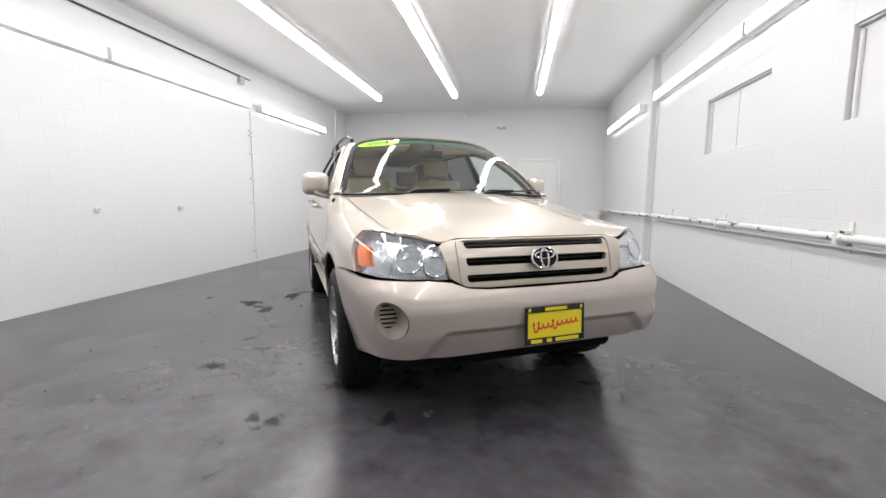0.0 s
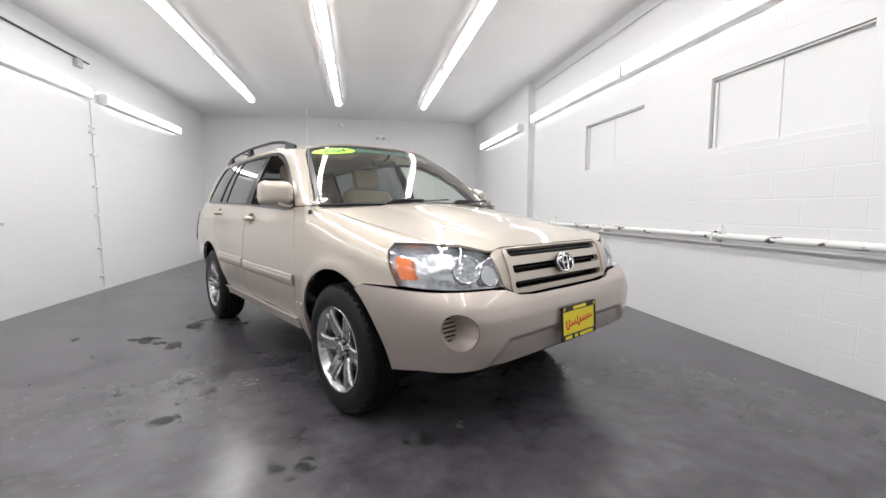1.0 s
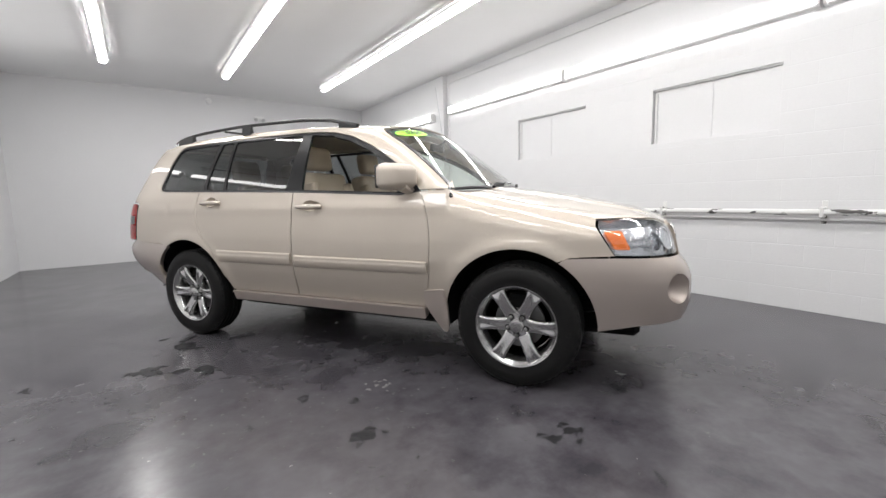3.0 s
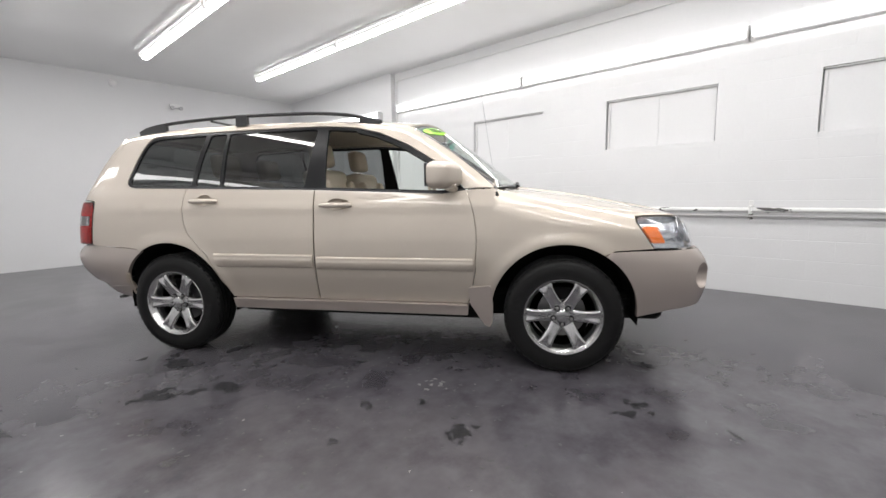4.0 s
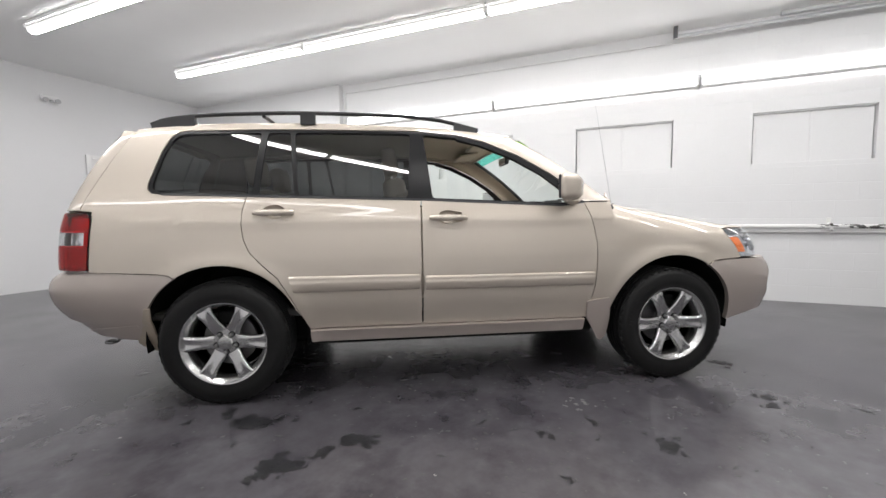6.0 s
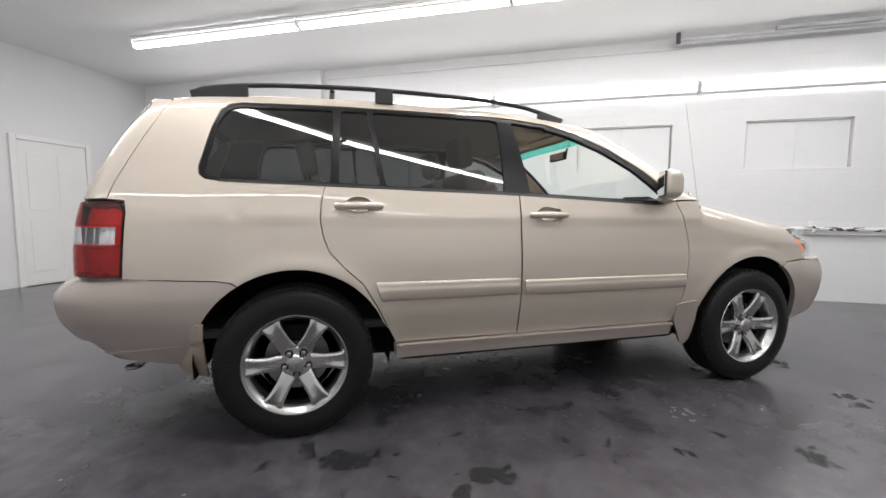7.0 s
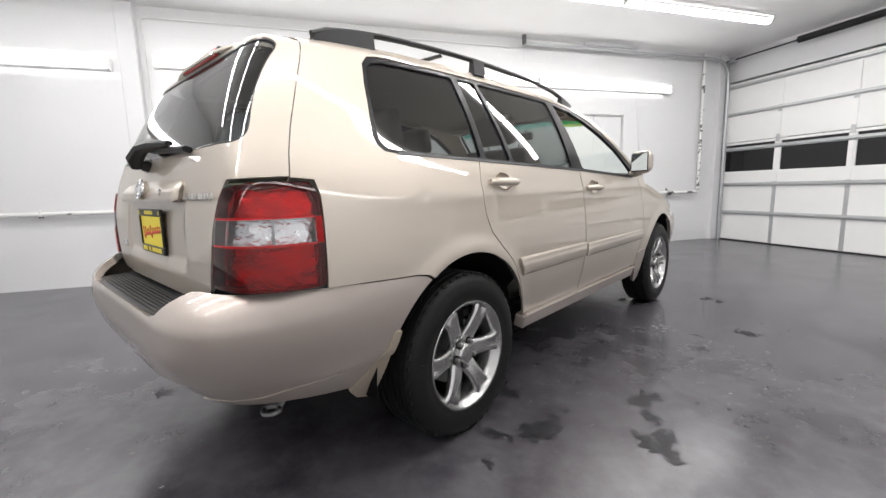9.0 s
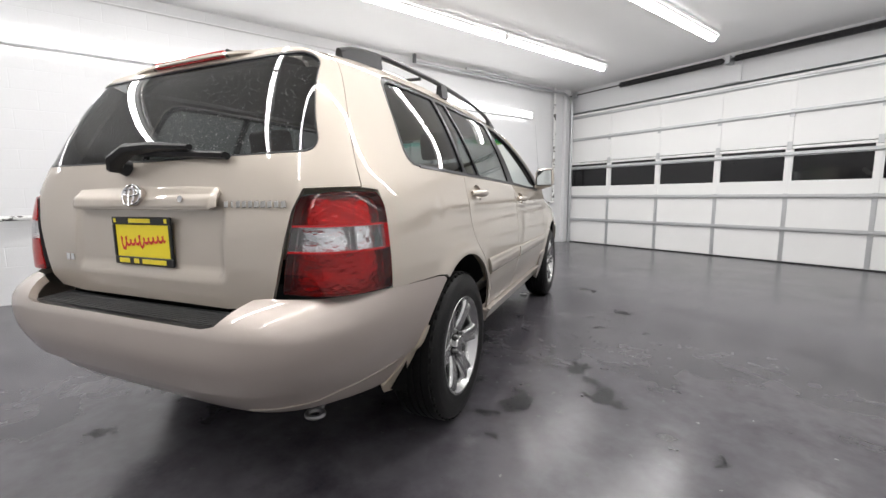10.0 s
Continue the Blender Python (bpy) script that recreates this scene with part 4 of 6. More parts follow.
lettering("2004", frame_on(screen_skin, -0.70, 0.865, 0.0045), 0.085, BLACKPLASTIC, stick, "year_numerals")
cow = [(a, -1.15 + 0.14 * a * a) for a in np.linspace(-1, 1, 21)] + [(a, -1.06 + 0.13 * a * a) for a in np.linspace(1, -1, 21)]
panel("cowl", cow, lambda a, y: Vector((a * 0.79, y, 1.149 - 0.012 * a * a)), BLACKTRIM, car, "black cowl under the windscreen", res=0.04, gap=0, inward=Vector((0, -1, 0)))
roof_c = spline((-0.50, 1.634), (-0.3, 1.658), (0.0, 1.680), (0.3, 1.693), (0.8, 1.700), (1.3, 1.695), (1.7, 1.675), (1.9, 1.655), (2.05, 1.63))


def roof_skin(a, y):
    e = roof_edge(y)
    return Vector((a * roof_x(y), y, e + (roof_c(y) - e) * (1 - abs(a) ** 3.2)))


rp = [(0.61 * a, -0.368 - 0.112 * (1 - abs(a) ** 2.2)) for a in np.linspace(-1, 1, 25)] + [(0.61, y) for y in np.linspace(-0.33, 1.91, 30)]
rp += [(0.61 * a, 1.93 + 0.06 * (1 - abs(a) ** 3)) for a in np.linspace(1, -1, 25)] + [(-0.61, y) for y in np.linspace(1.91, -0.33, 30)]
panel("roof", rp, lambda u, v: roof_skin(u / 0.61, v), PAINT, car, "beige roof panel", res=0.05, inward=Vector((0, 0.7, 0)))
panel("headliner", rp, lambda u, v: roof_skin(u / 0.61, v), HEADLINER, car, "pale cloth headliner", res=0.1, off=-0.03, flange=0.02, gap=0.02, inward=Vector((0, 0.7, 0)))

# tailgate and rear glass
gate_half = [("r", 0.0, 0.722), ("r", -0.40, 0.722), ("r", -0.55, 0.735), ("r", -0.61, 0.775), ("r", -0.63, 0.83), ("r", -0.69, 1.05), ("r", -0.725, 1.112)] + Y((2.10, 1.118)) + Y(*REAR_SEAM[:-1][::-1]) + [("r", -0.45, 1.620), ("r", -0.2, 1.628), ("r", 0.0, 1.630)]


def whole(half):
    """The (q, z) outline of a half on the right side joined with its mirror image over the rear's middle."""
    h = BODY.outline(*half)
    keep = []
    for p in h:
        if not keep or math.hypot(p[0] - keep[-1][0], p[1] - keep[-1][1]) > 0.004:
            keep.append(p)
    cut = [p for p in keep if p[0] < QM - 0.012]
    first = (QM, half[0][2])
    last = (QM, half[-1][2])
    # the closing stretch along the middle is no edge
    cut = [p for p in cut]
    return [first] + cut + [last] + [(2 * QM - q, z) for q, z in cut[::-1]]


gate_outline = whole(gate_half)
corners = rounded([(0.3, 1.24), (0.0, 1.222), (-0.762, 1.226), (-0.632, 1.586), (0.0, 1.596), (0.3, 1.58)], 0.06, 7)
rg_half = [("r", 0.0, 1.222)] + [("r", x, z) for x, z in corners if x < -0.02] + [("r", 0.0, 1.594)]
rg = whole(rg_half)


def gate_skin(q, z):
    """The body's rear with a shallow sunk field for the number plate."""
    p = BODY(q, z)
    k = ease(0.415, 0.385, abs(p.x)) * ease(0.815, 0.85, z) * ease(1.08, 1.05, z)
    return p + Vector((0, -0.014 * k, 0)) if p.y > 2 else p


gate = panel("tailgate", gate_outline, gate_skin, PAINT, car, "beige tailgate", holes=[rg], res=0.022)
rim = panel("rear_glass_border", rg, BODY, BLACKTRIM, gate, "black glass border", holes=[inset(refine(rg, 0.03), 0.006)], off=-0.001, flange=0.012, res=0.025, gap=0.001)
rglass = panel("rear_glass", rg, BODY, PRIVACY, gate, "dark tinted rear glass with dried water spots", off=-0.004, flange=0, res=0.04, gap=0.004)
rng = random.Random(41)
dots = bmesh.new()
for k in range(1500):
    x, z, r = rng.uniform(-0.66, 0.66), rng.uniform(1.25, 1.56), rng.uniform(0.0008, 0.0021)
    m = frame_on(BODY, BODY.rear(x, z), z, -0.0025, -1)
    ring = [dots.verts.new(m @ Vector((r * math.cos(t), r * math.sin(t), 0))) for t in [1.0472 * j for j in range(6)]]
    dots.faces.new(ring)
tagged(part("water_spots", dots, SPOT, rglass, "pale dried water spots"), kind="stuff")


def tail_lamp(mirror):
    outer = BODY.outline(*([("r", -0.648, 0.792), ("r", -0.702, 1.060), ("r", -0.726, 1.098), ("y", 2.105, 1.107), ("y", 2.043, 1.102), ("y", 2.026, 1.06), ("y", 2.039, 0.806), ("y", 2.045, 0.788)]))
    outer = rounded(outer, 0.022, 4)
    lamp = panel("tail_lamp", outer, BODY, BLACKTRIM, car, "red and clear tail lamp", holes=[inset(refine(outer, 0.02), 0.008)], off=0.002, flange=0.03, mirror=mirror, res=0.02)
    panel("reflector", inset(refine(outer, 0.02), 0.003), BODY, TAILREF, lamp, "silvered reflector", off=-0.032, flange=-0.030, mirror=mirror, res=0.02, gap=0)

    def clip(z0, z1, qa=-9, qb=99):
        """The lamp's outline between two heights and two places along it."""
        pts = refine(outer, 0.008)
        rows = []
        for z in np.linspace(z0, z1, max(3, int((z1 - z0) / 0.012))):
            cut = []
            for a, b in zip(pts, pts[1:] + pts[:1]):
                if (a[1] - z) * (b[1] - z) <= 0 and a[1] != b[1]:
                    cut.append(a[0] + (b[0] - a[0]) * (z - a[1]) / (b[1] - a[1]))
            if len(cut) >= 2:
                rows.append((max(min(cut) + 0.004, qa), min(max(cut) - 0.004, qb), z))
        rows = [r for r in rows if r[1] - r[0] > 0.004]
        return [(r[0], r[2]) for r in rows] + [(r[1], r[2]) for r in rows[::-1]]
    split = BODY.side(2.17, 0.95)
    for z0, z1 in ((0.795, 0.922), (1.004, 1.102)):
        g = panel("red_lens", clip(z0, z1, qa=split), BODY, REDLENS, lamp, "deep red clear lens", off=0.006, flange=0.004, gap=0, mirror=mirror, res=0.02)
        g.visible_shadow = False
        g = panel("side_lens", clip(z0, z1, qb=split), BODY, REDLENS, lamp, "red side lens", off=0.006, flange=0.004, gap=0, mirror=mirror, res=0.02)
        g.visible_shadow = False
    mid = clip(0.9225, 1.0035)
    q0, q1 = min(p[0] for p in mid), max(p[0] for p in mid)
    e1, e2 = q0 + 0.030, split + 0.02
    for qa, qb in ((e1, e1 + 0.025), (e1 + 0.027, e2), (e2 + 0.002, e2 + 0.055), (e2 + 0.057, 99)):
        g = panel("clear_lens", clip(0.926, 1.0, qa, qb), BODY, CLEARLENS, lamp, "clear reversing lamp lens", off=0.006, flange=0.004, gap=0, mirror=mirror, res=0.015)
        g.visible_shadow = False
    for z in (0.924, 1.002):
        panel("lens_divider", clip(z - 0.0035, z + 0.0035, qa=e1), BODY, REDDEEP, lamp, off=0.004, flange=0.034, gap=0, mirror=mirror, res=0.02)
    panel("lens_divider", clip(0.927, 0.999, split - 0.004, split + 0.004), BODY, DARKALLOY, lamp, off=0.003, flange=0.030, gap=0, mirror=mirror, res=0.02)
    panel("side_lens", clip(0.9235, 1.0025, qb=e1 - 0.002), BODY, REDSIDE, lamp, "red side lens", off=0.006, flange=0.012, gap=0, mirror=mirror, res=0.02)
    return lamp


tail_lamp(False), tail_lamp(True)

# rear bumper with step pad
rb_half = [("r", 0.0, 0.395), ("r", -0.45, 0.385), ("r", -0.53, 0.375), ("y", 2.10, 0.376), ("y", 1.85, 0.360)] + arc(AXR, 176, 122.5, n=14) + Y((1.63, 0.756), (1.68, 0.764), (1.80, 0.770), (2.0, 0.782), (2.1, 0.786)) \
    + [("r", -0.62, 0.787), ("r", -0.575, 0.783), ("r", -0.54, 0.755), ("r", -0.505, 0.716), ("r", -0.46, 0.706), ("r", 0.0, 0.706)]


def whole_on(skin, half, front=False):
    h = skin.outline(*half)
    keep = [h[0]]
    for p in h[1:]:
        if math.hypot(p[0] - keep[-1][0], p[1] - keep[-1][1]) > 0.004:
            keep.append(p)
    m = 0.0 if front else QM
    cut = [p for p in keep if abs(p[0] - m) > 0.03]
    return [(m, half[0][2])] + cut + [(m, half[-1][2])] + [(2 * m - q, z) for q, z in cut[::-1]]


rbump = panel("rear_bumper", whole_on(RBUMP, rb_half), RBUMP, TRIMPAINT, car, "beige rear bumper with dirt along its lower edge", res=0.03, flange=0.03)
crease = [("y", 1.85, 0.470), ("y", 2.0, 0.453), ("y", 2.14, 0.436), ("r", -0.70, 0.418), ("r", -0.50, 0.402)]
both("bumper_crease", RBUMP.outline(*crease, *[(k, v, z - 0.009) for k, v, z in crease[::-1]]), RBUMP, TRIMPAINT, rbump, off=0.004, flange=0.004, res=0.02, gap=0)
pad = [(-0.54, 2.24), (0.54, 2.24), (0.50, 2.378), (0.3, 2.398), (0.0, 2.404), (-0.3, 2.398), (-0.50, 2.378)]
pd = panel("step_pad", pad, lambda x, y: Vector((x, y, 0.700 + 0.006 * (x / 0.5) ** 2)), BLACKPLASTIC, rbump, "black ribbed step pad", res=0.05, gap=0, inward=Vector((0, 2.3, 0)))
for k in range(8):
    y = 2.272 + k * 0.0145
    w = 0.50 - 0.05 * ease(2.33, 2.40, y)
    part("pad_rib", box(-w, y, 0.700, w, y + 0.006, 0.7085, 0.0015), BLACKPLASTIC, pd)

# front bumper, lower grille field, fog-lamp pockets
fb_half = [("f", 0.0, 0.425), ("f", -0.50, 0.424), ("f", -0.62, 0.430), ("y", -2.0, 0.400), ("y", -1.82, 0.360)] + arc(AXF, -2, 57.5, n=14) + Y((-1.64, 0.763), (-1.75, 0.769), (-1.885, 0.772)) \
    + [("f", -0.70, 0.772), ("f", -0.56, 0.769), ("f", -0.47, 0.760), ("f", -0.40, 0.734), ("f", -0.30, 0.725), ("f", 0.0, 0.723)]
fog_q = FBUMP.front(-0.748, 0.605)
fogs = [[(s * fog_q + 0.094 * math.cos(t), 0.605 + 0.078 * math.sin(t)) for t in [2 * math.pi * k / 32 for k in range(32)]] for s in (1, -1)]
fbump = panel("front_bumper", whole_on(FBUMP, fb_half, True), FBUMP, TRIMPAINT, car, "beige front bumper", holes=fogs, res=0.018, flange=0.03)
for s in (1, -1):
    bm = bmesh.new()
    rings = []
    mid = FBUMP(s * fog_q, 0.605) + Vector((s * 0.004, 0.080, 0))
    for r, d in ((1.0, 0.0), (0.985, 0.10), (0.93, 0.35), (0.84, 0.70), (0.76, 0.94), (0.70, 1.0)):
        ring = []
        for k in range(32):
            t = 2 * math.pi * k / 32
            p = FBUMP(s * fog_q + 0.094 * math.cos(t), 0.605 + 0.078 * math.sin(t)) + Vector((0, 0.004, 0))
            q = mid + Vector(((p.x - mid.x) * r, 0, (p.z - 0.605) * r))
            ring.append(bm.verts.new((q.x, p.y + (mid.y - p.y) * d, q.z)))
        rings.append(ring)
    for a, b in zip(rings, rings[1:]):
        for k in range(32):
            bm.faces.new((a[k], a[(k + 1) % 32], b[(k + 1) % 32], b[k]))
    bmesh.ops.recalc_face_normals(bm, faces=bm.faces)
    pocket = part("fog_lamp_pocket", bm, TRIMPAINT, fbump, "beige round fog-lamp pocket", smooth=True)
    mm = Matrix.Translation(mid + Vector((0, 0.004, 0))) @ Matrix.Rotation(radians(90), 4, "X")
    part("pocket_back", lathe([(-0.012, 0.0), (-0.012, 0.064), (0.002, 0.066)], 28, "z"), UNDER, pocket, at=mm)
    for k in range(5):
        z = -0.040 + k * 0.020
        w = math.sqrt(max(0.060**2 - z * z, 0.0))
        part("slat", box(-w, z - 0.0055, -0.006, w, z + 0.0055, 0.010, 0.003), DARKTRIM, pocket, "dull beige slat", at=mm)
# dark opening under the bumper: its shade is put in as a black bar
part("lower_lip", tube([(0.72 * math.sin(t), -1.40 - 0.74 * math.cos(t), 0.425) for t in np.linspace(-1.2, 1.2, 21)], 0.012, 8), BLACKPLASTIC, fbump, "black lower lip", smooth=True)


# grille panel, slots, emblem
def front_poly(skin, pts):
    return [(skin.front(x, z), z) for x, z in pts]


gp = [(-0.47, 0.772), (-0.510, 0.914), (-0.49, 0.927), (-0.455, 0.938), (-0.40, 0.940), (0.40, 0.940), (0.455, 0.938), (0.49, 0.927), (0.510, 0.914), (0.47, 0.768), (0.435, 0.750), (0.395, 0.731), (0.30, 0.723), (-0.30, 0.723), (-0.395, 0.731), (-0.435, 0.750)]
slots = [[(-0.385, z0 + 0.002), (-0.392, z1), (0.392, z1), (0.385, z0 + 0.002)] for z0, z1 in ((0.752, 0.783), (0.824, 0.858), (0.899, 0.927))]
dense = lambda pts: [(a[0] + (b[0] - a[0]) * k / 20, a[1] + (b[1] - a[1]) * k / 20) for a, b in zip(pts, pts[1:] + pts[:1]) for k in range(20)]
grille = panel("grille", front_poly(BODY, dense(gp)), BODY, PAINT, car, "beige three-slot grille", holes=[front_poly(BODY, dense(rounded(s, 0.012, 3))) for s in slots], res=0.016, off=0.004, flange=0.025, gap=0.002)
ridge = [(-0.425, 0.735), (-0.435, 0.936), (0.435, 0.936), (0.425, 0.735)]
ridge_in = [(-0.408, 0.747), (-0.414, 0.930), (0.414, 0.930), (0.408, 0.747)]
panel("grille_frame", front_poly(BODY, dense(rounded(ridge, 0.03, 4))), BODY, PAINT, grille, "raised beige grille frame", holes=[front_poly(BODY, dense(rounded(ridge_in, 0.025, 4)))], res=0.016, off=0.013, flange=0.012, gap=0)
part("grille_backing", box(-0.42, -2.13, 0.73, 0.42, -2.11, 0.94), UNDER, grille, "dark grille opening")
for z in (0.767, 0.841, 0.913):
    part("grille_mesh", tube([(x, -2.162 + 0.10 * abs(x) ** 2.5, z) for x in np.linspace(-0.38, 0.38, 15)], 0.004, 6), BLACKPLASTIC, grille)


def emblem(parent, m, k=1.0, disc=None):
    """Plain badge: three chrome loops on a small disc."""
    e = part("emblem", lathe([(-0.012, 0.0), (-0.012, 0.060 * k), (0.0, 0.062 * k), (0.004, 0.058 * k), (0.005, 0.0)], 32, "z"), disc or PILLAR, parent, "oval chrome badge", smooth=True, at=m @ Matrix.Diagonal((1.0, 0.74, 1, 1)))
    for cx, cy, rx, ry in ((0, 0, 0.062, 0.045), (0, 0.012, 0.046, 0.016), (0, -0.002, 0.019, 0.040)):
        part("badge_loop", tube([((cx + rx * math.cos(t)) * k, (cy + ry * math.sin(t)) * k / 0.74, 0.008) for t in [2 * math.pi * s / 36 for s in range(36)]], 0.0055 * k, 8, closed=True), CHROME, e, "chrome loop", smooth=True)
    return e


emblem(grille, frame_on(BODY, 0.0, 0.842, 0.026, -1), 1.12)


# number plates: yellow dealer plate in a black frame; print drawn as plain bars
def plate(parent, m):
    p = part("number_plate", box(-0.150, -0.076, 0.0, 0.150, 0.076, 0.003, 0.001), YELLOW, parent, "yellow dealer plate in a black frame", at=m)
    bm = box(-0.163, -0.088, -0.002, 0.163, -0.058, 0.008, 0.003)
    box(-0.163, 0.060, -0.002, 0.163, 0.088, 0.008, 0.003, bm=bm)
    box(-0.163, -0.0578, -0.002, -0.149, 0.0598, 0.008, 0.003, bm=bm)
    box(0.149, -0.0578, -0.002, 0.163, 0.0598, 0.008, 0.003, bm=bm)
    part("plate_frame", bm, BLACKPLASTIC, p, "black plastic plate frame")
    stroke = []
    for k in range(73):
        u = k / 72
        high = 0.024 if u < 0.16 or 0.42 < u < 0.52 else 0.010
        stroke.append((-0.124 + 0.25 * u + 0.006 * math.cos(k * 0.85), -0.010 + 0.022 * u + high * math.sin(k * 0.85), 0.0042))
    part("print_stroke", tube(stroke, [0.0046 - 0.0016 * math.cos(k * 1.7) for k in range(73)], 6, flat=0.25), REDINK, p, "red script print")
    for x0, x1 in ((-0.135, -0.075), (-0.050, -0.022), (-0.002, 0.128)):
        part("print_bar", box(x0, -0.081, 0.008, x1, -0.064, 0.0092), YELINK, p, "yellow print")
    for x0, x1 in ((-0.060, 0.060), (-0.148, -0.135), (0.135, 0.148)):
        part("print_bar", box(x0, 0.067, 0.008, x1, 0.082, 0.0092), YELINK, p, "yellow print")
    return p


plate(fbump, Matrix.Translation((0.02, -2.292, 0.548)) @ Matrix.Rotation(radians(87), 4, "X"))
plate(gate, Matrix.Translation((0.0, 2.263, 0.935)) @ Matrix.Rotation(radians(180), 4, "Z") @ Matrix.Rotation(radians(90), 4, "X"))

# plate recess and garnish bar on the tailgate
garn = whole([("r", 0.0, 1.052), ("r", -0.37, 1.052), ("r", -0.392, 1.06), ("r", -0.396, 1.11), ("r", -0.385, 1.124), ("r", -0.1, 1.132), ("r", 0.0, 1.134)])


def bar_skin(q, z):
    """A bar that swells softly out of the tailgate and ends in a sharp lower edge."""
    p = BODY(q, z)
    k = (1 - ease(1.085, 1.132, z)) * (0.80 + 0.20 * ease(1.052, 1.066, z)) * (0.35 + 0.65 * ease(0.396, 0.37, abs(p.x)))
    return p + Vector((0, 0.003 + 0.030 * k, 0))


gb = panel("garnish_bar", garn, bar_skin, PAINT, gate, "beige bar over the plate", flange=0.03, res=0.012, gap=0)
emblem(gb, frame_on(BODY, QM, 1.092, 0.036, -1), 0.8, PAINT)
lock = lathe([(0.0, 0.011), (0.004, 0.011), (0.005, 0.0)], 16, "z")
part("key_lock", lock, CHROME, gb, smooth=True, at=frame_on(BODY, BODY.rear(-0.25, 1.08), 1.08, 0.034, -1))
for k, w in enumerate((0.009, 0.003, 0.009, 0.009, 0.008, 0.010, 0.010, 0.009, 0.008, 0.009)):
    x = -0.43 - 0.026 * k
    part("model_letter_bar", box(-w, -0.011, 0.0, w, 0.011, 0.004, 0.0015), DULLCHROME, gate, "chrome badge bar", at=frame_on(BODY, BODY.rear(x, 1.066), 1.066, 0.006, -1))
for k in range(2):
    part("model_letter_bar", box(-0.010, -0.013, 0.0, 0.010, 0.013, 0.004, 0.0015), CHROME, gate, "chrome badge bar", at=frame_on(BODY, BODY.rear(0.44 + 0.03 * k, 0.86), 0.86, 0.001, -1))

# rear wiper
m = frame_on(BODY, BODY.rear(0.12, 1.20), 1.20, 0.0, -1)
wp = part("rear_wiper", lathe([(0.0, 0.03), (0.02, 0.028), (0.034, 0.02), (0.036, 0.0)], 20, "z"), BLACKPLASTIC, gate, "black rear wiper", smooth=True, at=m)
inv = m.inverted()
pts = [inv @ (BODY(BODY.rear(x, z), z) + Vector((0, d, 0.0))) for x, z, d in ((0.125, 1.195, 0.040), (0.10, 1.225, 0.060), (0.04, 1.262, 0.060), (-0.08, 1.268, 0.050), (-0.26, 1.258, 0.038))]
part("wiper_arm", tube(pts, [0.020, 0.024, 0.022, 0.017, 0.010], 8, flat=1.3), BLACKPLASTIC, wp, smooth=True)
pts = [inv @ (BODY(BODY.rear(x, 1.256 - 0.004 * k), 1.256 - 0.004 * k) + Vector((0, 0.016, 0.0))) for k, x in enumerate(np.linspace(0.06, -0.42, 9))]
part("wiper_blade", tube(pts, 0.012, 6, flat=1.6), BLACKPLASTIC, wp, smooth=True)

# roof spoiler with high stop lamp
bm = bmesh.new()
rows = []
for k, a in enumerate(np.linspace(-1, 1, 25)):
    x = 0.50 * a
    ye = 2.005 - 0.05 * abs(a) ** 3
    zt = roof_skin(a * 0.85, 1.95).z - 0.006 - 0.012 * abs(a) ** 6
    rows.append([bm.verts.new(p) for p in ((x, ye - 0.09, zt + 0.003), (x, ye - 0.02, zt + 0.001), (x, ye + 0.03 - 0.03 * abs(a) ** 4, zt - 0.012), (x, ye + 0.032 - 0.03 * abs(a) ** 4, zt - 0.022), (x, ye - 0.02, zt - 0.04), (x, ye - 0.09, zt - 0.02))])
for a, b in zip(rows, rows[1:]):
    for s in range(6):
        bm.faces.new((a[s], a[(s + 1) % 6], b[(s + 1) % 6], b[s]))
bm.faces.new(rows[0]), bm.faces.new(rows[-1])
bmesh.ops.recalc_face_normals(bm, faces=bm.faces)
spo = part("roof_lip", bm, PAINT, gate, "beige lip over the rear glass", smooth=50)
bm = box(-0.20, 1.990, 1.612, 0.20, 2.032, 1.638, 0.010, 2)
part("high_stop_lamp", bm, REDDEEP, spo, "red high-level stop lamp")
for s in (-1, 1):
    part("lamp_end", box(s * 0.208 - 0.006, 1.988, 1.610, s * 0.208 + 0.006, 2.028, 1.641, 0.004), BLACKPLASTIC, spo)

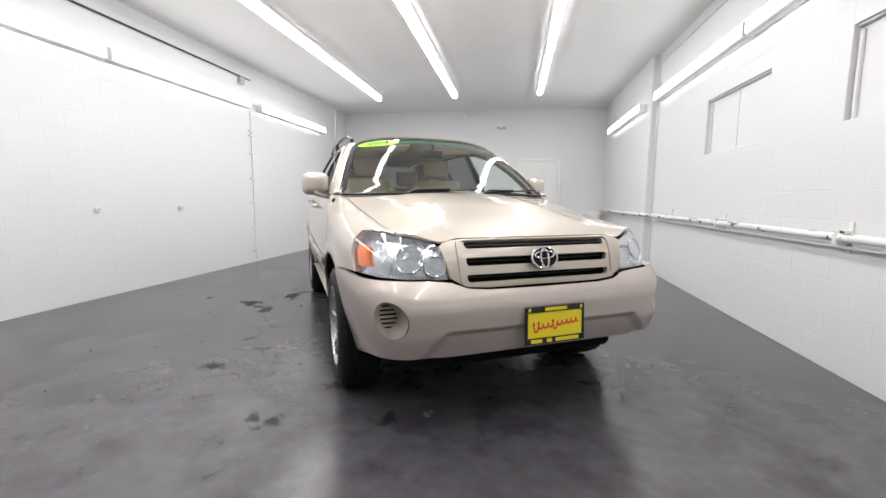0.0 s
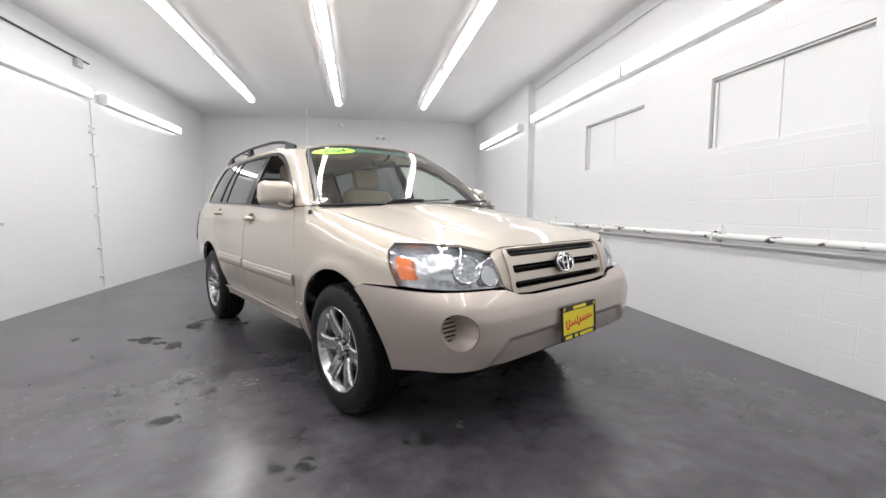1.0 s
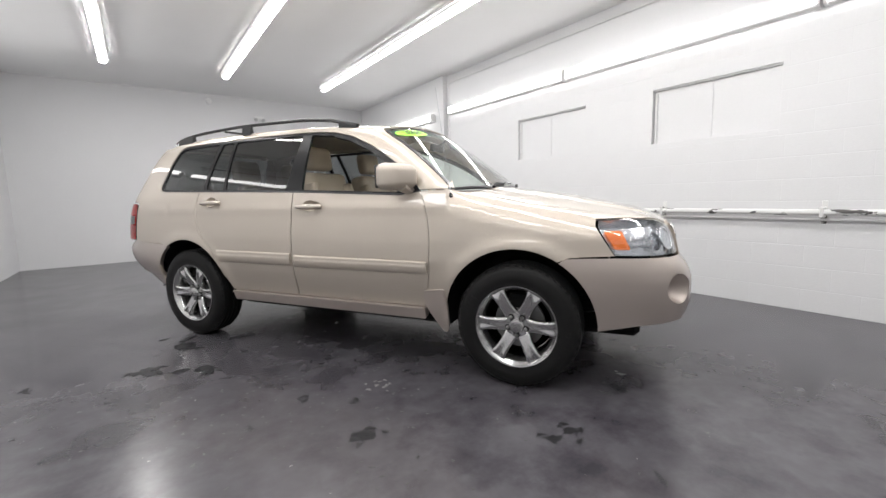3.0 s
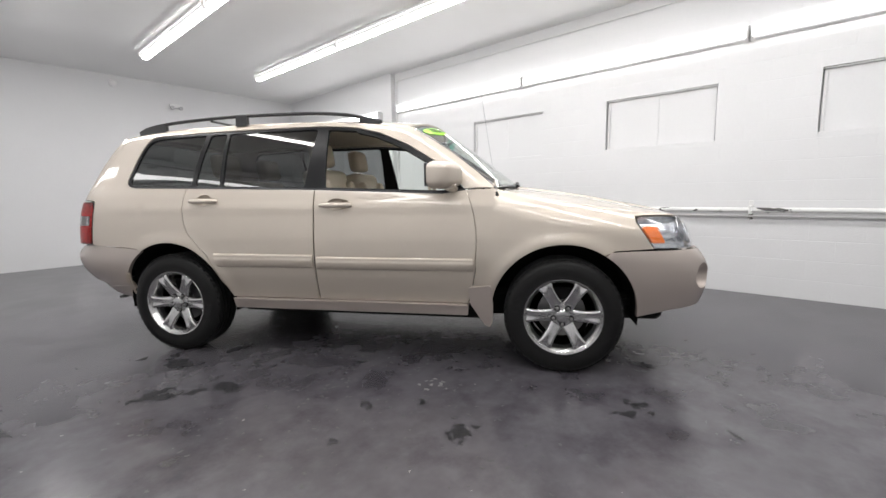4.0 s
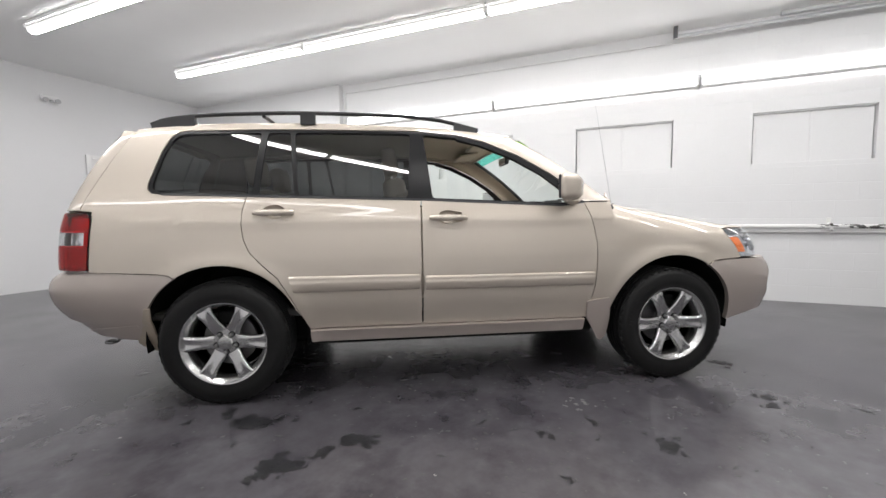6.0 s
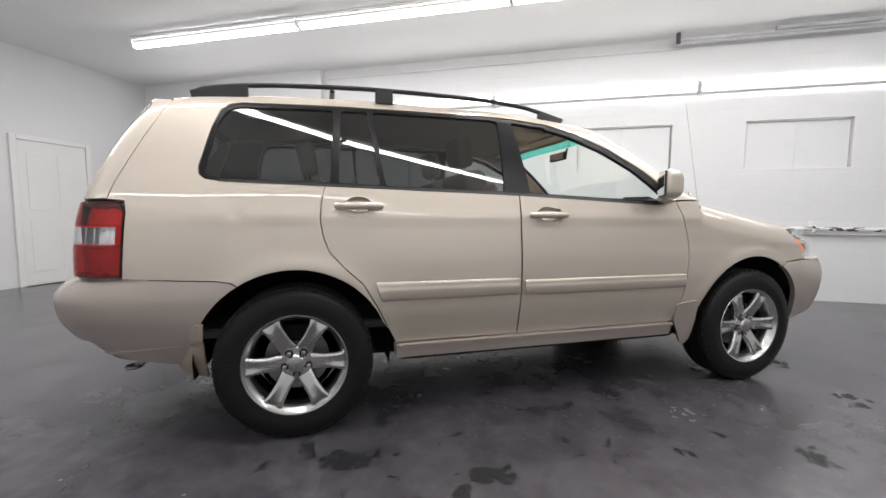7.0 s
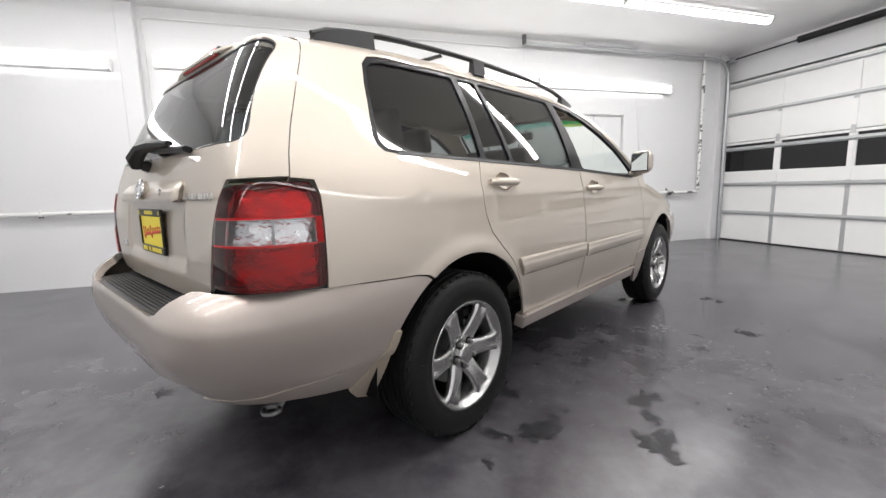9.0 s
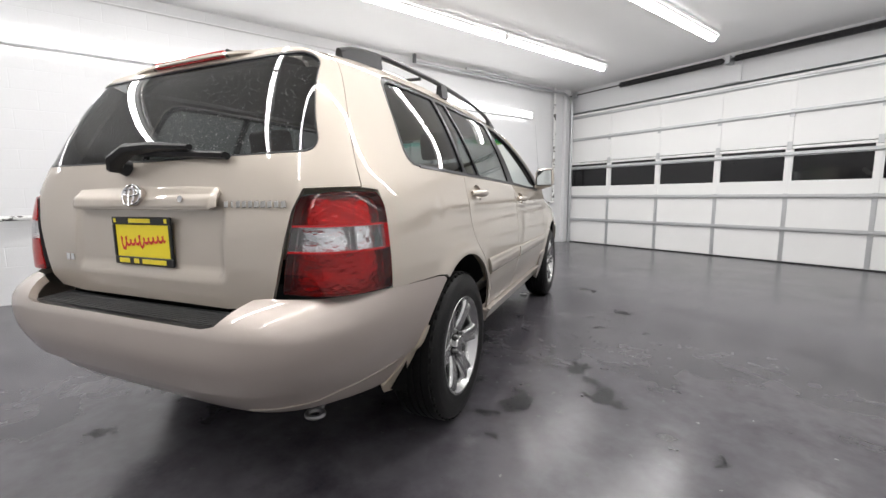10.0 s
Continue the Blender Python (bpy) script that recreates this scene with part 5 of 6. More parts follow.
# head lamps
hl = [("f", -0.462, 0.775), ("f", -0.507, 0.912), ("f", -0.54, 0.930), ("f", -0.60, 0.948), ("f", -0.69, 0.961), ("y", -1.94, 0.965), ("y", -1.86, 0.965), ("y", -1.795, 0.960), ("y", -1.793, 0.93), ("y", -1.885, 0.778), ("f", -0.74, 0.772), ("f", -0.60, 0.771), ("f", -0.49, 0.768)]
for mirror in (False, True):
    s = 1 if mirror else -1
    out = BODY.outline(*hl)
    hp = panel("head_lamp", out, BODY, BLACKTRIM, car, "clear head lamp with amber turn signal", holes=[inset(refine(out, 0.02), 0.0025)], off=0.001, flange=0.008, mirror=mirror, res=0.02)
    small = inset(refine(out, 0.02), 0.002)
    panel("reflector", small, BODY, REFLECT, hp, "silvered reflector", off=-0.040, flange=-0.036, mirror=mirror, res=0.02, gap=0)
    g = panel("lens", small, BODY, LAMPLENS, hp, "clear plastic lens", off=0.002, flange=0, mirror=mirror, res=0.03, gap=-0.001)
    g.visible_shadow = False
    amb = BODY.outline(("y", -1.828, 0.916), ("y", -1.888, 0.808), ("y", -1.965, 0.808), ("y", -1.940, 0.860), ("y", -1.915, 0.916))
    panel("turn_signal", rounded(amb, 0.012, 3), BODY, AMBER, hp, "amber turn signal", off=-0.018, flange=0.02, mirror=mirror, res=0.02, gap=0)
    for q, z, r, lab in ((BODY.front(-0.535, 0.828), 0.828, 0.047, "round main beam"), (BODY.front(-0.645, 0.865), 0.862, 0.062, "round dipped beam")):
        m = frame_on(BODY, q, z, -0.036, -1)
        if mirror:
            m = Matrix.Diagonal((-1, 1, 1, 1)) @ m @ Matrix.Diagonal((-1, 1, 1, 1))
        bowl = part("lamp_bowl", lathe([(0.024, r), (0.026, r * 0.95), (0.012, r * 0.78), (0.0, r * 0.45), (-0.006, r * 0.2), (0.012, r * 0.18), (0.014, 0.0)], 28, "z"), REFLECT, hp, lab, smooth=True, at=m)
        part("bowl_ring", tube([(r * math.cos(t), r * math.sin(t), 0.026) for t in [2 * math.pi * k / 28 for k in range(28)]], 0.004, 8, closed=True), CHROME, bowl, smooth=True)

# door mirrors: the outer end is swept back
def swept(bm, s):
    for v in bm.verts:
        v.co.y += 0.60 * (v.co.x - 0.945) - 0.012
        v.co.x *= s
    if s < 0:
        bmesh.ops.reverse_faces(bm, faces=bm.faces)
    return bm


for s in (-1, 1):
    bm = bmesh.new()
    bmesh.ops.create_cube(bm, size=1, matrix=Matrix.Translation((0.945, -0.650, 1.232)) @ Matrix.Diagonal((0.19, 0.135, 0.175, 1)))
    bmesh.ops.bevel(bm, geom=bm.edges[:], offset=0.05, segments=6, affect="EDGES", profile=0.5)
    for v in bm.verts:
        k = (v.co.y + 0.7175) / 0.135
        v.co.z = 1.232 + (v.co.z - 1.232) * (0.80 + 0.22 * k)
        v.co.x = 0.945 + (v.co.x - 0.945) * (0.86 + 0.14 * k)
    mir = part("door_mirror", swept(bm, s), PAINT, car, "beige door mirror", smooth=60)
    part("mirror_rim", swept(box(0.872, -0.594, 1.164, 1.020, -0.5805, 1.302, 0.006, 2), s), BLACKTRIM, mir)
    part("mirror_glass", swept(box(0.878, -0.5804, 1.170, 1.014, -0.577, 1.296, 0.002), s), CHROME, mir, "mirror glass")
    part("mirror_foot", tube([(s * 0.945, -0.68, 1.17), (s * 0.90, -0.69, 1.152), (s * 0.855, -0.69, 1.150)], [0.045, 0.040, 0.042], 10, flat=0.6), PAINT, mir, smooth=True)

# roof rails: black bar on three feet, two cross bars
rail_z = spline((-0.16, 1.625), (-0.05, 1.652), (0.10, 1.683), (0.39, 1.706), (0.9, 1.713), (1.4, 1.699), (1.65, 1.680), (1.80, 1.656), (1.84, 1.636))
for s in (-1, 1):
    ys = np.linspace(-0.16, 1.84, 34)
    rail = part("roof_rail", tube([(s * (roof_x(min(y, 1.8)) - 0.005), y, rail_z(y)) for y in ys], [0.0125] * 34, 8, flat=1.0), BLACKPLASTIC, car, "black roof rail", smooth=True)
    for y0, y1 in ((1.58, 1.835), (0.87, 0.96), (-0.15, 0.0)):
        n = 8
        bm = bmesh.new()
        rows = []
        for k in range(n + 1):
            y = y0 + (y1 - y0) * k / n
            x = s * (roof_x(y) - 0.005)
            zb, zt = roof_skin(0.98, y).z - 0.012, rail_z(y) + 0.004
            rows.append([bm.verts.new(p) for p in ((x - 0.020, y, zb), (x - 0.012, y, zt - 0.003), (x + 0.012, y, zt - 0.003), (x + 0.020, y, zb))])
        for a, b in zip(rows, rows[1:]):
            for j in range(4):
                bm.faces.new((a[j], a[(j + 1) % 4], b[(j + 1) % 4], b[j]))
        bm.faces.new(rows[0]), bm.faces.new(rows[-1])
        bmesh.ops.recalc_face_normals(bm, faces=bm.faces)
        part("rail_foot", bm, BLACKPLASTIC, rail, smooth=True)
for y in (1.18,):
    z = rail_z(y) - 0.018
    part("cross_bar", tube([(x, y, z + 0.010 * (1 - (x / 0.6) ** 2)) for x in np.linspace(-0.6, 0.6, 13)], 0.014, 8, flat=0.6), BLACKPLASTIC, car, "black roof cross bar", smooth=True)

# wipers, aerial, wing blank
for x0, x1 in ((-0.36, 0.22), (0.22, 0.72)):
    base = Vector((x0, -1.105 + 0.14 * x0 * x0, 1.164))
    tip = Vector((x1, -1.07 + 0.16 * x1 * x1, 1.196))
    w = part("wiper", tube([base, base.lerp(tip, 0.1) + Vector((0, 0, 0.02)), base.lerp(tip, 0.55) + Vector((0, 0, 0.014))], [0.013, 0.012, 0.007], 8), BLACKPLASTIC, car, "black windscreen wiper", smooth=True)
    part("wiper_blade", tube([base.lerp(tip, k / 8) + Vector((0, 0.012, 0.004)) for k in range(1, 9)], 0.006, 6), BLACKPLASTIC, w)
p0 = BODY(BODY.side(-0.965, 1.115), 1.115)
aer = part("aerial", tube([p0 + Vector((-0.004, 0, -0.022)), p0 + Vector((-0.006, 0, -0.006)), p0 + Vector((-0.004, 0, 0.012))], [0.010, 0.016, 0.007], 10), BLACKPLASTIC, car, "thin black whip aerial on the wing", smooth=True)
part("mast", tube([p0 + Vector((-0.004, 0, 0.012)), p0 + Vector((0.012, 0.05, 0.32)), p0 + Vector((0.03, 0.10, 0.64))], [0.0025, 0.002, 0.0015], 6), STEELRIB, aer)

# mud flaps, underbody, wheel housings
fl = Y((-0.80, 0.42), (-0.79, 0.53), (-0.935, 0.55), (-0.945, 0.42), (-0.940, 0.30), (-0.922, 0.262), (-0.895, 0.268), (-0.85, 0.34))
both("mud_flap", rounded(BODY.outline(*fl), 0.02, 3), BODY, TRIMPAINT, car, "beige front mud flap", off=0.010, flange=0.025, res=0.03, gap=0)
fl = Y((1.770, 0.284), (1.768, 0.36), (1.764, 0.47), (1.748, 0.572), (1.775, 0.576), (1.812, 0.48), (1.850, 0.41), (1.890, 0.352), (1.845, 0.305))
both("mud_flap", RBUMP.outline(*fl), RBUMP, FLAPMAT, car, "beige rear mud flap", off=0.007, flange=0.014, res=0.03, gap=0)
part("underbody", box(-0.62, -2.02, 0.28, 0.62, 1.72, 0.46, 0.03), UNDER, car, "dirty black underbody")
part("floor_pan", box(-0.80, -0.88, 0.30, 0.80, 0.88, 0.47, 0.02), UNDER, car, "dirty black floor pan")
part("front_crossmember", box(-0.70, -2.08, 0.41, 0.70, -1.84, 0.70, 0.02), UNDER, car)
part("rear_crossmember", box(-0.72, 1.80, 0.41, 0.72, 2.16, 0.70, 0.02), UNDER, car)
part("engine_block", box(-0.40, -1.8, 0.465, 0.40, -0.9, 0.95, 0.05), UNDER, car)
for ya in (AXF, AXR):
    for s in (-1, 1):
        bm = lathe([(0.42, 0.0), (0.42, 0.40), (0.46, 0.448), (0.892, 0.448)], 40, "x")
        bmesh.ops.delete(bm, geom=[v for v in bm.verts if v.co.z < -0.10], context="VERTS")
        for v in bm.verts:
            if v.co.x > 0.8 and v.co.z < 0.24:
                v.co.x = 0.825
            v.co = Vector((s * v.co.x, v.co.y + ya, v.co.z + 0.37))
        part("wheel_housing", bm, UNDER, car, "black wheel housing", smooth=True)
part("tow_hook", tube([(-0.62 + 0.03 * math.cos(t), 2.12 + 0.028 * math.sin(t), 0.325) for t in [2 * math.pi * k / 16 for k in range(16)]], 0.009, 8, closed=True), DARKALLOY, car, "steel tow hook", smooth=True)
part("tow_bracket", tube([(-0.62, 2.092, 0.325), (-0.62, 2.06, 0.36), (-0.62, 2.05, 0.43)], 0.010, 8), DARKALLOY, car, smooth=True)
for ya in (AXF, AXR):
    part("axle", tube([(-0.7, ya, 0.36), (0.7, ya, 0.36)], 0.04, 10), UNDER, car, smooth=True)


# ---- wheels ----
def wheel(parent, m):
    """A wheel at the origin with its outer face towards +x."""
    w = new("wheel")
    w.parent = parent
    w.matrix_basis = m
    tagged(w, "alloy wheel with black tyre")
    prof = [(-0.10, 0.222), (-0.112, 0.245), (-0.118, 0.285), (-0.112, 0.325), (-0.098, 0.345), (-0.085, 0.352)]
    grooves = []
    for c in (-0.052, -0.017, 0.017, 0.052):
        grooves += [(c - 0.007, 0.360), (c - 0.005, 0.352), (c + 0.005, 0.352), (c + 0.007, 0.360)]
    prof += [(-0.084, 0.3585)] + grooves + [(0.084, 0.3585), (0.085, 0.352), (0.098, 0.345), (0.110, 0.328), (0.1125, 0.322), (0.1175, 0.300), (0.119, 0.285), (0.117, 0.266), (0.112, 0.247), (0.1125, 0.243), (0.106, 0.232), (0.098, 0.222)]
    ty = part("tyre", lathe(prof, 72, "x", closed=True), RUBBER, w, "black rubber tyre", smooth=30)
    bm = bmesh.new()
    for k in range(48):
        a = 2 * math.pi * k / 48
        box(0.084, -0.011, 0.338, 0.0965, 0.011, 0.3555, 0.002, bm=join(bm, bmesh.new()))
        own = [v for v in bm.verts[-1:]]
        vs = list(bm.verts)[k * 24:(k + 1) * 24]
        bmesh.ops.rotate(bm, verts=vs, cent=(0, 0, 0), matrix=Matrix.Rotation(a, 3, "X"))
    tagged(part("tread", bm, TREAD, ty), kind="stuff")
    bm = bmesh.new()
    for a0 in (60, 240):
        for k in range(4):
            for wide, high, dy in ((0.004, 0.030, -0.012), (0.004, 0.030, 0.012), (0.020, 0.005, 0.0)):
                own = box(0.117, dy - wide / 2, 0.290 - high / 2, 0.1195, dy + wide / 2, 0.290 + high / 2)
                join(bm, own, Matrix.Rotation(radians(a0 + 9 * k), 4, "X"))
    tagged(part("sidewall_marks", bm, RUBBER, ty, "raised marks on the tyre wall"), kind="stuff")
    rim_p = [(-0.09, 0.19), (-0.09, 0.224), (0.09, 0.224), (0.104, 0.232), (0.109, 0.238), (0.112, 0.236), (0.110, 0.229), (0.098, 0.221), (0.088, 0.212), (0.07, 0.203), (0.0, 0.195), (-0.09, 0.19)]
    rim_ = part("rim", lathe(rim_p[:-1], 72, "x", closed=True), ALLOY, w, "polished alloy rim", smooth=40)
    # six broad spokes, each with a shallow hollow at its outer end
    for k in range(6):
        bm = bmesh.new()
        rows = []
        for r, hw, x, t in ((0.030, 0.024, 0.064, 0.028), (0.060, 0.040, 0.070, 0.030), (0.085, 0.040, 0.077, 0.030), (0.115, 0.036, 0.086, 0.030), (0.150, 0.037, 0.094, 0.030), (0.180, 0.039, 0.100, 0.028), (0.200, 0.043, 0.102, 0.026), (0.219, 0.052, 0.098, 0.022)):
            row = []
            hollow = 0.006 * ease(0.13, 0.19, r)
            for u, d in ((-1.0, -t), (-1.0, -0.010), (-0.86, -0.002), (-0.6, 0.0), (-0.35, -hollow), (0.35, -hollow), (0.6, 0.0), (0.86, -0.002), (1.0, -0.010), (1.0, -t)):
                row.append(bm.verts.new((x + d, hw * u, r)))
            rows.append(row)
        for a, b in zip(rows, rows[1:]):
            for j in range(9):
                bm.faces.new((a[j], a[j + 1], b[j + 1], b[j]))
        bmesh.ops.recalc_face_normals(bm, faces=bm.faces)
        bmesh.ops.rotate(bm, verts=bm.verts, cent=(0, 0, 0), matrix=Matrix.Rotation(radians(90 + 60 * k), 3, "X"))
        part("spoke", bm, ALLOY, rim_, smooth=50)
    part("hub", lathe([(0.03, 0.0), (0.03, 0.082), (0.062, 0.080), (0.072, 0.070), (0.073, 0.0)], 40, "x"), ALLOY, rim_, smooth=40)
    part("centre_cap", lathe([(0.070, 0.045), (0.086, 0.044), (0.094, 0.037), (0.096, 0.026), (0.096, 0.0)], 10, "x"), ALLOY, rim_, "faceted centre cap", smooth=20)
    for k in range(5):
        a = radians(-90 + 72 * k)
        bm = lathe([(0.060, 0.014), (0.0735, 0.014), (0.0735, 0.0105), (0.094, 0.010), (0.098, 0.006), (0.098, 0.0)], 12, "x")
        bmesh.ops.translate(bm, verts=bm.verts, vec=(0, 0.056 * math.cos(a), 0.056 * math.sin(a)))
        # flat black disc round each nut: the pocket's shade put in as colour
        pocket_shade = lathe([(0.0728, 0.0), (0.0728, 0.0175), (0.0738, 0.0175), (0.0738, 0.0)], 16, "x")
        bmesh.ops.translate(pocket_shade, verts=pocket_shade.verts, vec=(0, 0.056 * math.cos(a), 0.056 * math.sin(a)))
        part("nut_seat", pocket_shade, UNDER, rim_)
        part("wheel_nut", bm, DARKALLOY, rim_, "steel wheel nut", smooth=30)
    part("brake_disc", lathe([(-0.02, 0.0), (-0.02, 0.148), (0.004, 0.148), (0.004, 0.075), (0.03, 0.07), (0.03, 0.0)], 40, "x"), DARKALLOY, w, "steel brake disc", smooth=30)
    part("caliper", box(-0.045, -0.06, 0.09, 0.03, 0.06, 0.172, 0.012, 2), UNDER, w)
    part("wheel_back", lathe([(-0.06, 0.0), (-0.06, 0.19)], 30, "x"), UNDER, w)
    return w


first = wheel(car, pose(-0.792, AXF, HUBZ, 0, 0, 180))


def copy_part(ob, m, parent):
    """Another of a part, with its sub-parts; the meshes are shared."""
    c = ob.copy()
    scene.collection.objects.link(c)
    c.parent, c.matrix_basis = parent, m
    for o in ob.children:
        copy_part(o, o.matrix_basis.copy(), c)
    return c


for x, y, rz in ((-0.792, AXR, 180), (0.792, AXF, 0), (0.792, AXR, 0)):
    copy_part(first, pose(x, y, HUBZ, 0, 0, rz), car)

# ---- cabin ----
part("cabin_floor", box(-0.78, -0.80, 0.475, 0.78, 2.05, 0.52, 0.01), DARKCABIN, car, "dark carpet")
for mirror in (False, True):
    dp = Y((0.86, 0.56), (0.97, 0.84), (1.85, 0.86), (1.85, 1.165), (1.20, 1.165), (0.20, 1.140), (-0.62, 1.105), (-0.76, 1.10), (-0.76, 0.56))
    panel("door_lining", BODY.outline(*dp), BODY, CABIN, car, "beige door lining", off=-0.055, flange=0.02, mirror=mirror, res=0.06)


def cushion(x, y, z, sx, sy, sz, bevel, tilt=0.0, bm=None, m=None):
    own = bmesh.new()
    bmesh.ops.create_cube(own, size=1, matrix=Matrix.Diagonal((sx, sy, sz, 1)))
    bmesh.ops.bevel(own, geom=own.edges[:], offset=bevel, segments=3, affect="EDGES", profile=0.6)
    return join(bm, own, Matrix.Translation((x, y, z)) @ Matrix.Rotation(radians(tilt), 4, "X"))


def seat(x, y, w, rests=(0,), back=0.62):
    s = part("seat", cushion(x, y - 0.22, 0.66, w, 0.52, 0.18, 0.06, -6), LEATHER, car, "beige leather seat", smooth=60)
    bm = cushion(x, y + 0.12, 0.70 + back / 2, w * 0.98, 0.15, back, 0.055, -12)
    part("seat_back", bm, LEATHER, s, smooth=60)
    for d in rests:
        part("headrest", cushion(x + d, y + 0.20, 0.78 + back + 0.035, 0.27, 0.10, 0.19, 0.045, -10), LEATHER, s, "beige headrest", smooth=60)
        for k in (-0.06, 0.06):
            part("headrest_post", tube([(x + d + k, y + 0.185, 0.66 + back), (x + d + k, y + 0.19, 0.75 + back)], 0.007, 8), CHROME, s)
    for k in (-1, 1):
        part("seat_bolster", cushion(x + k * w * 0.42, y + 0.06, 0.68 + back / 2, 0.09, 0.14, back * 0.8, 0.04, -12), LEATHER, s, smooth=60)


seat(-0.37, 0.22, 0.52), seat(0.37, 0.22, 0.52)
seat(0.0, 1.12, 0.82, (-0.30, 0.30), 0.56)
bm = bmesh.new()
rows = []
for x in np.linspace(-0.74, 0.74, 17):
    hood_ = 0.05 * math.exp(-(((x - 0.37) / 0.18) ** 2))
    rows.append([bm.verts.new((x, y, z)) for y, z in ((-0.95 + 0.14 * x * x, 1.10), (-0.72, 1.115 + hood_ * 0.5), (-0.52, 1.10 + hood_), (-0.46, 1.06 + hood_), (-0.45, 0.95), (-0.50, 0.72), (-0.80, 0.60))])
for a, b in zip(rows, rows[1:]):
    for j in range(6):
        bm.faces.new((a[j], a[j + 1], b[j + 1], b[j]))
bmesh.ops.recalc_face_normals(bm, faces=bm.faces)
dash = part("dashboard", bm, CABIN, car, "beige and dark dashboard", smooth=50)
part("centre_console", cushion(0.0, -0.30, 0.66, 0.24, 0.7, 0.30, 0.04), DARKCABIN, dash, smooth=60)
sw = Matrix.Translation((0.37, -0.36, 1.03)) @ Matrix.Rotation(radians(65), 4, "X")
st = part("steering_wheel", tube([(0.185 * math.cos(t), 0.185 * math.sin(t), 0) for t in [2 * math.pi * k / 40 for k in range(40)]], 0.015, 10, closed=True), CABIN, car, "beige steering wheel", smooth=True, at=sw)
part("wheel_boss", lathe([(-0.05, 0.0), (-0.05, 0.05), (0.0, 0.075), (0.015, 0.06), (0.018, 0.0)], 24, "z"), CABIN, st, smooth=True)
for a in (0, 180, 270):
    part("wheel_spoke", box(0.05, -0.018, -0.008, 0.18, 0.018, 0.008, 0.006), CABIN, st, at=Matrix.Rotation(radians(a), 4, "Z"))
rv = part("rear_view_mirror", cushion(0.0, -0.50, 1.500, 0.21, 0.032, 0.060, 0.013, 8), BLACKPLASTIC, car, "black rear-view mirror", smooth=60)
part("mirror_stem", tube([(0, -0.50, 1.51), (0, -0.57, 1.545), (0, -0.575, 1.565)], 0.009, 8), BLACKPLASTIC, rv)
part("mirror_glass", box(-0.095, -0.4845, 1.476, 0.095, -0.4815, 1.524, 0.001), CHROME, rv)
for s in (-1, 1):
    part("sun_visor", cushion(s * 0.32, -0.24, 1.572, 0.38, 0.16, 0.02, 0.008, -10), HEADLINER, car, "pale sun visor", smooth=60)

# ---- stains and grit on the floor ----
def blot(r, seed, flat=0.0012):
    """An irregular low patch, thinning to its rim."""
    rng = random.Random(seed)
    n = 28
    ph = [rng.uniform(0, 6.28) for _ in range(5)]
    el, tu = rng.uniform(0.6, 1.0), rng.uniform(0, 3.14)
    bm = bmesh.new()
    mid = bm.verts.new((0, 0, flat))
    ring = []
    for k in range(n):
        t = 2 * math.pi * k / n
        q = r * (1 + 0.26 * math.sin(2 * t + ph[0]) + 0.22 * math.sin(3 * t + ph[1]) + 0.18 * math.sin(5 * t + ph[2]) + 0.14 * math.sin(9 * t + ph[3]))
        x, y = q * math.cos(t), q * el * math.sin(t)
        ring.append(bm.verts.new((x * math.cos(tu) - y * math.sin(tu), x * math.sin(tu) + y * math.cos(tu), 0.0004)))
    for k in range(n):
        bm.faces.new((mid, ring[k], ring[(k + 1) % n]))
    return bm


STAINS = [(-0.38, 0.89), (-1.06, 0.96), (-1.01, 0.62), (-0.89, 0.07), (-1.38, 1.02), (-1.33, 0.47), (-0.8, 0.42), (-0.07, -0.51), (-0.24, -0.49), (-1.53, 1.82), (-1.77, 1.65), (-1.41, 1.47), (-1.0, 2.02), (-1.48, 2.07), (-1.41, 1.47), (-0.67, 1.12), (-1.0, 0.94), (-1.06, 2.03), (-0.55, 0.95), (-1.14, 1.64), (-1.69, 1.59), (-1.68, 1.96), (-2.33, 1.76), (-0.48, 3.82), (-1.61, 2.37), (-0.15, -0.57), (-0.1, -0.49), (0.35, -0.38), (0.46, -0.36), (-0.12, -0.91), (0.44, -0.37), (-0.24, -0.46), (0.35, -0.88), (-0.93, 0.08)]


def speckle(r, seed):
    """A stain: many small irregular blots that thin out from its middle."""
    rng, bm, turn = random.Random(seed), bmesh.new(), random.Random(seed + 7).uniform(0, 3.14)
    for j in range(int(8 + r * 420)):
        u, v = rng.gauss(0, 0.55) * r, rng.gauss(0, 0.26) * r
        x, y = u * math.cos(turn) - v * math.sin(turn), u * math.sin(turn) + v * math.cos(turn)
        join(bm, blot(r * rng.uniform(0.06, 0.26), 9 * seed + j, 0.0008), pose(x, y, 0.00008 * j))
    return bm


BROAD = ((-1.47, 2.04, 0.075), (-1.44, 2.26, 0.040), (-1.09, 2.05, 0.055), (-1.71, 1.60, 0.050), (-1.56, 1.53, 0.045), (-1.48, 2.10, 0.04), (-1.41, 1.46, 0.06), (-0.90, 0.08, 0.05), (-0.12, -0.47, 0.035), (-1.75, 1.67, 0.06), (0.45, -0.36, 0.045), (-0.24, -0.47, 0.04), (-0.48, 3.82, 0.035))
bm = bmesh.new()
for k, (x, y) in enumerate(STAINS):
    join(bm, speckle(random.Random(k).uniform(0.016, 0.045), k), pose(x, y, 0))
for k, (x, y, r) in enumerate(BROAD):
    join(bm, speckle(r * 1.5, 300 + k), pose(x, y, 0.0002))
tagged(part("floor_stains", bm, STAIN, smooth=True), "dark damp stains scattered over the grey painted floor", "stain", kind="stuff")
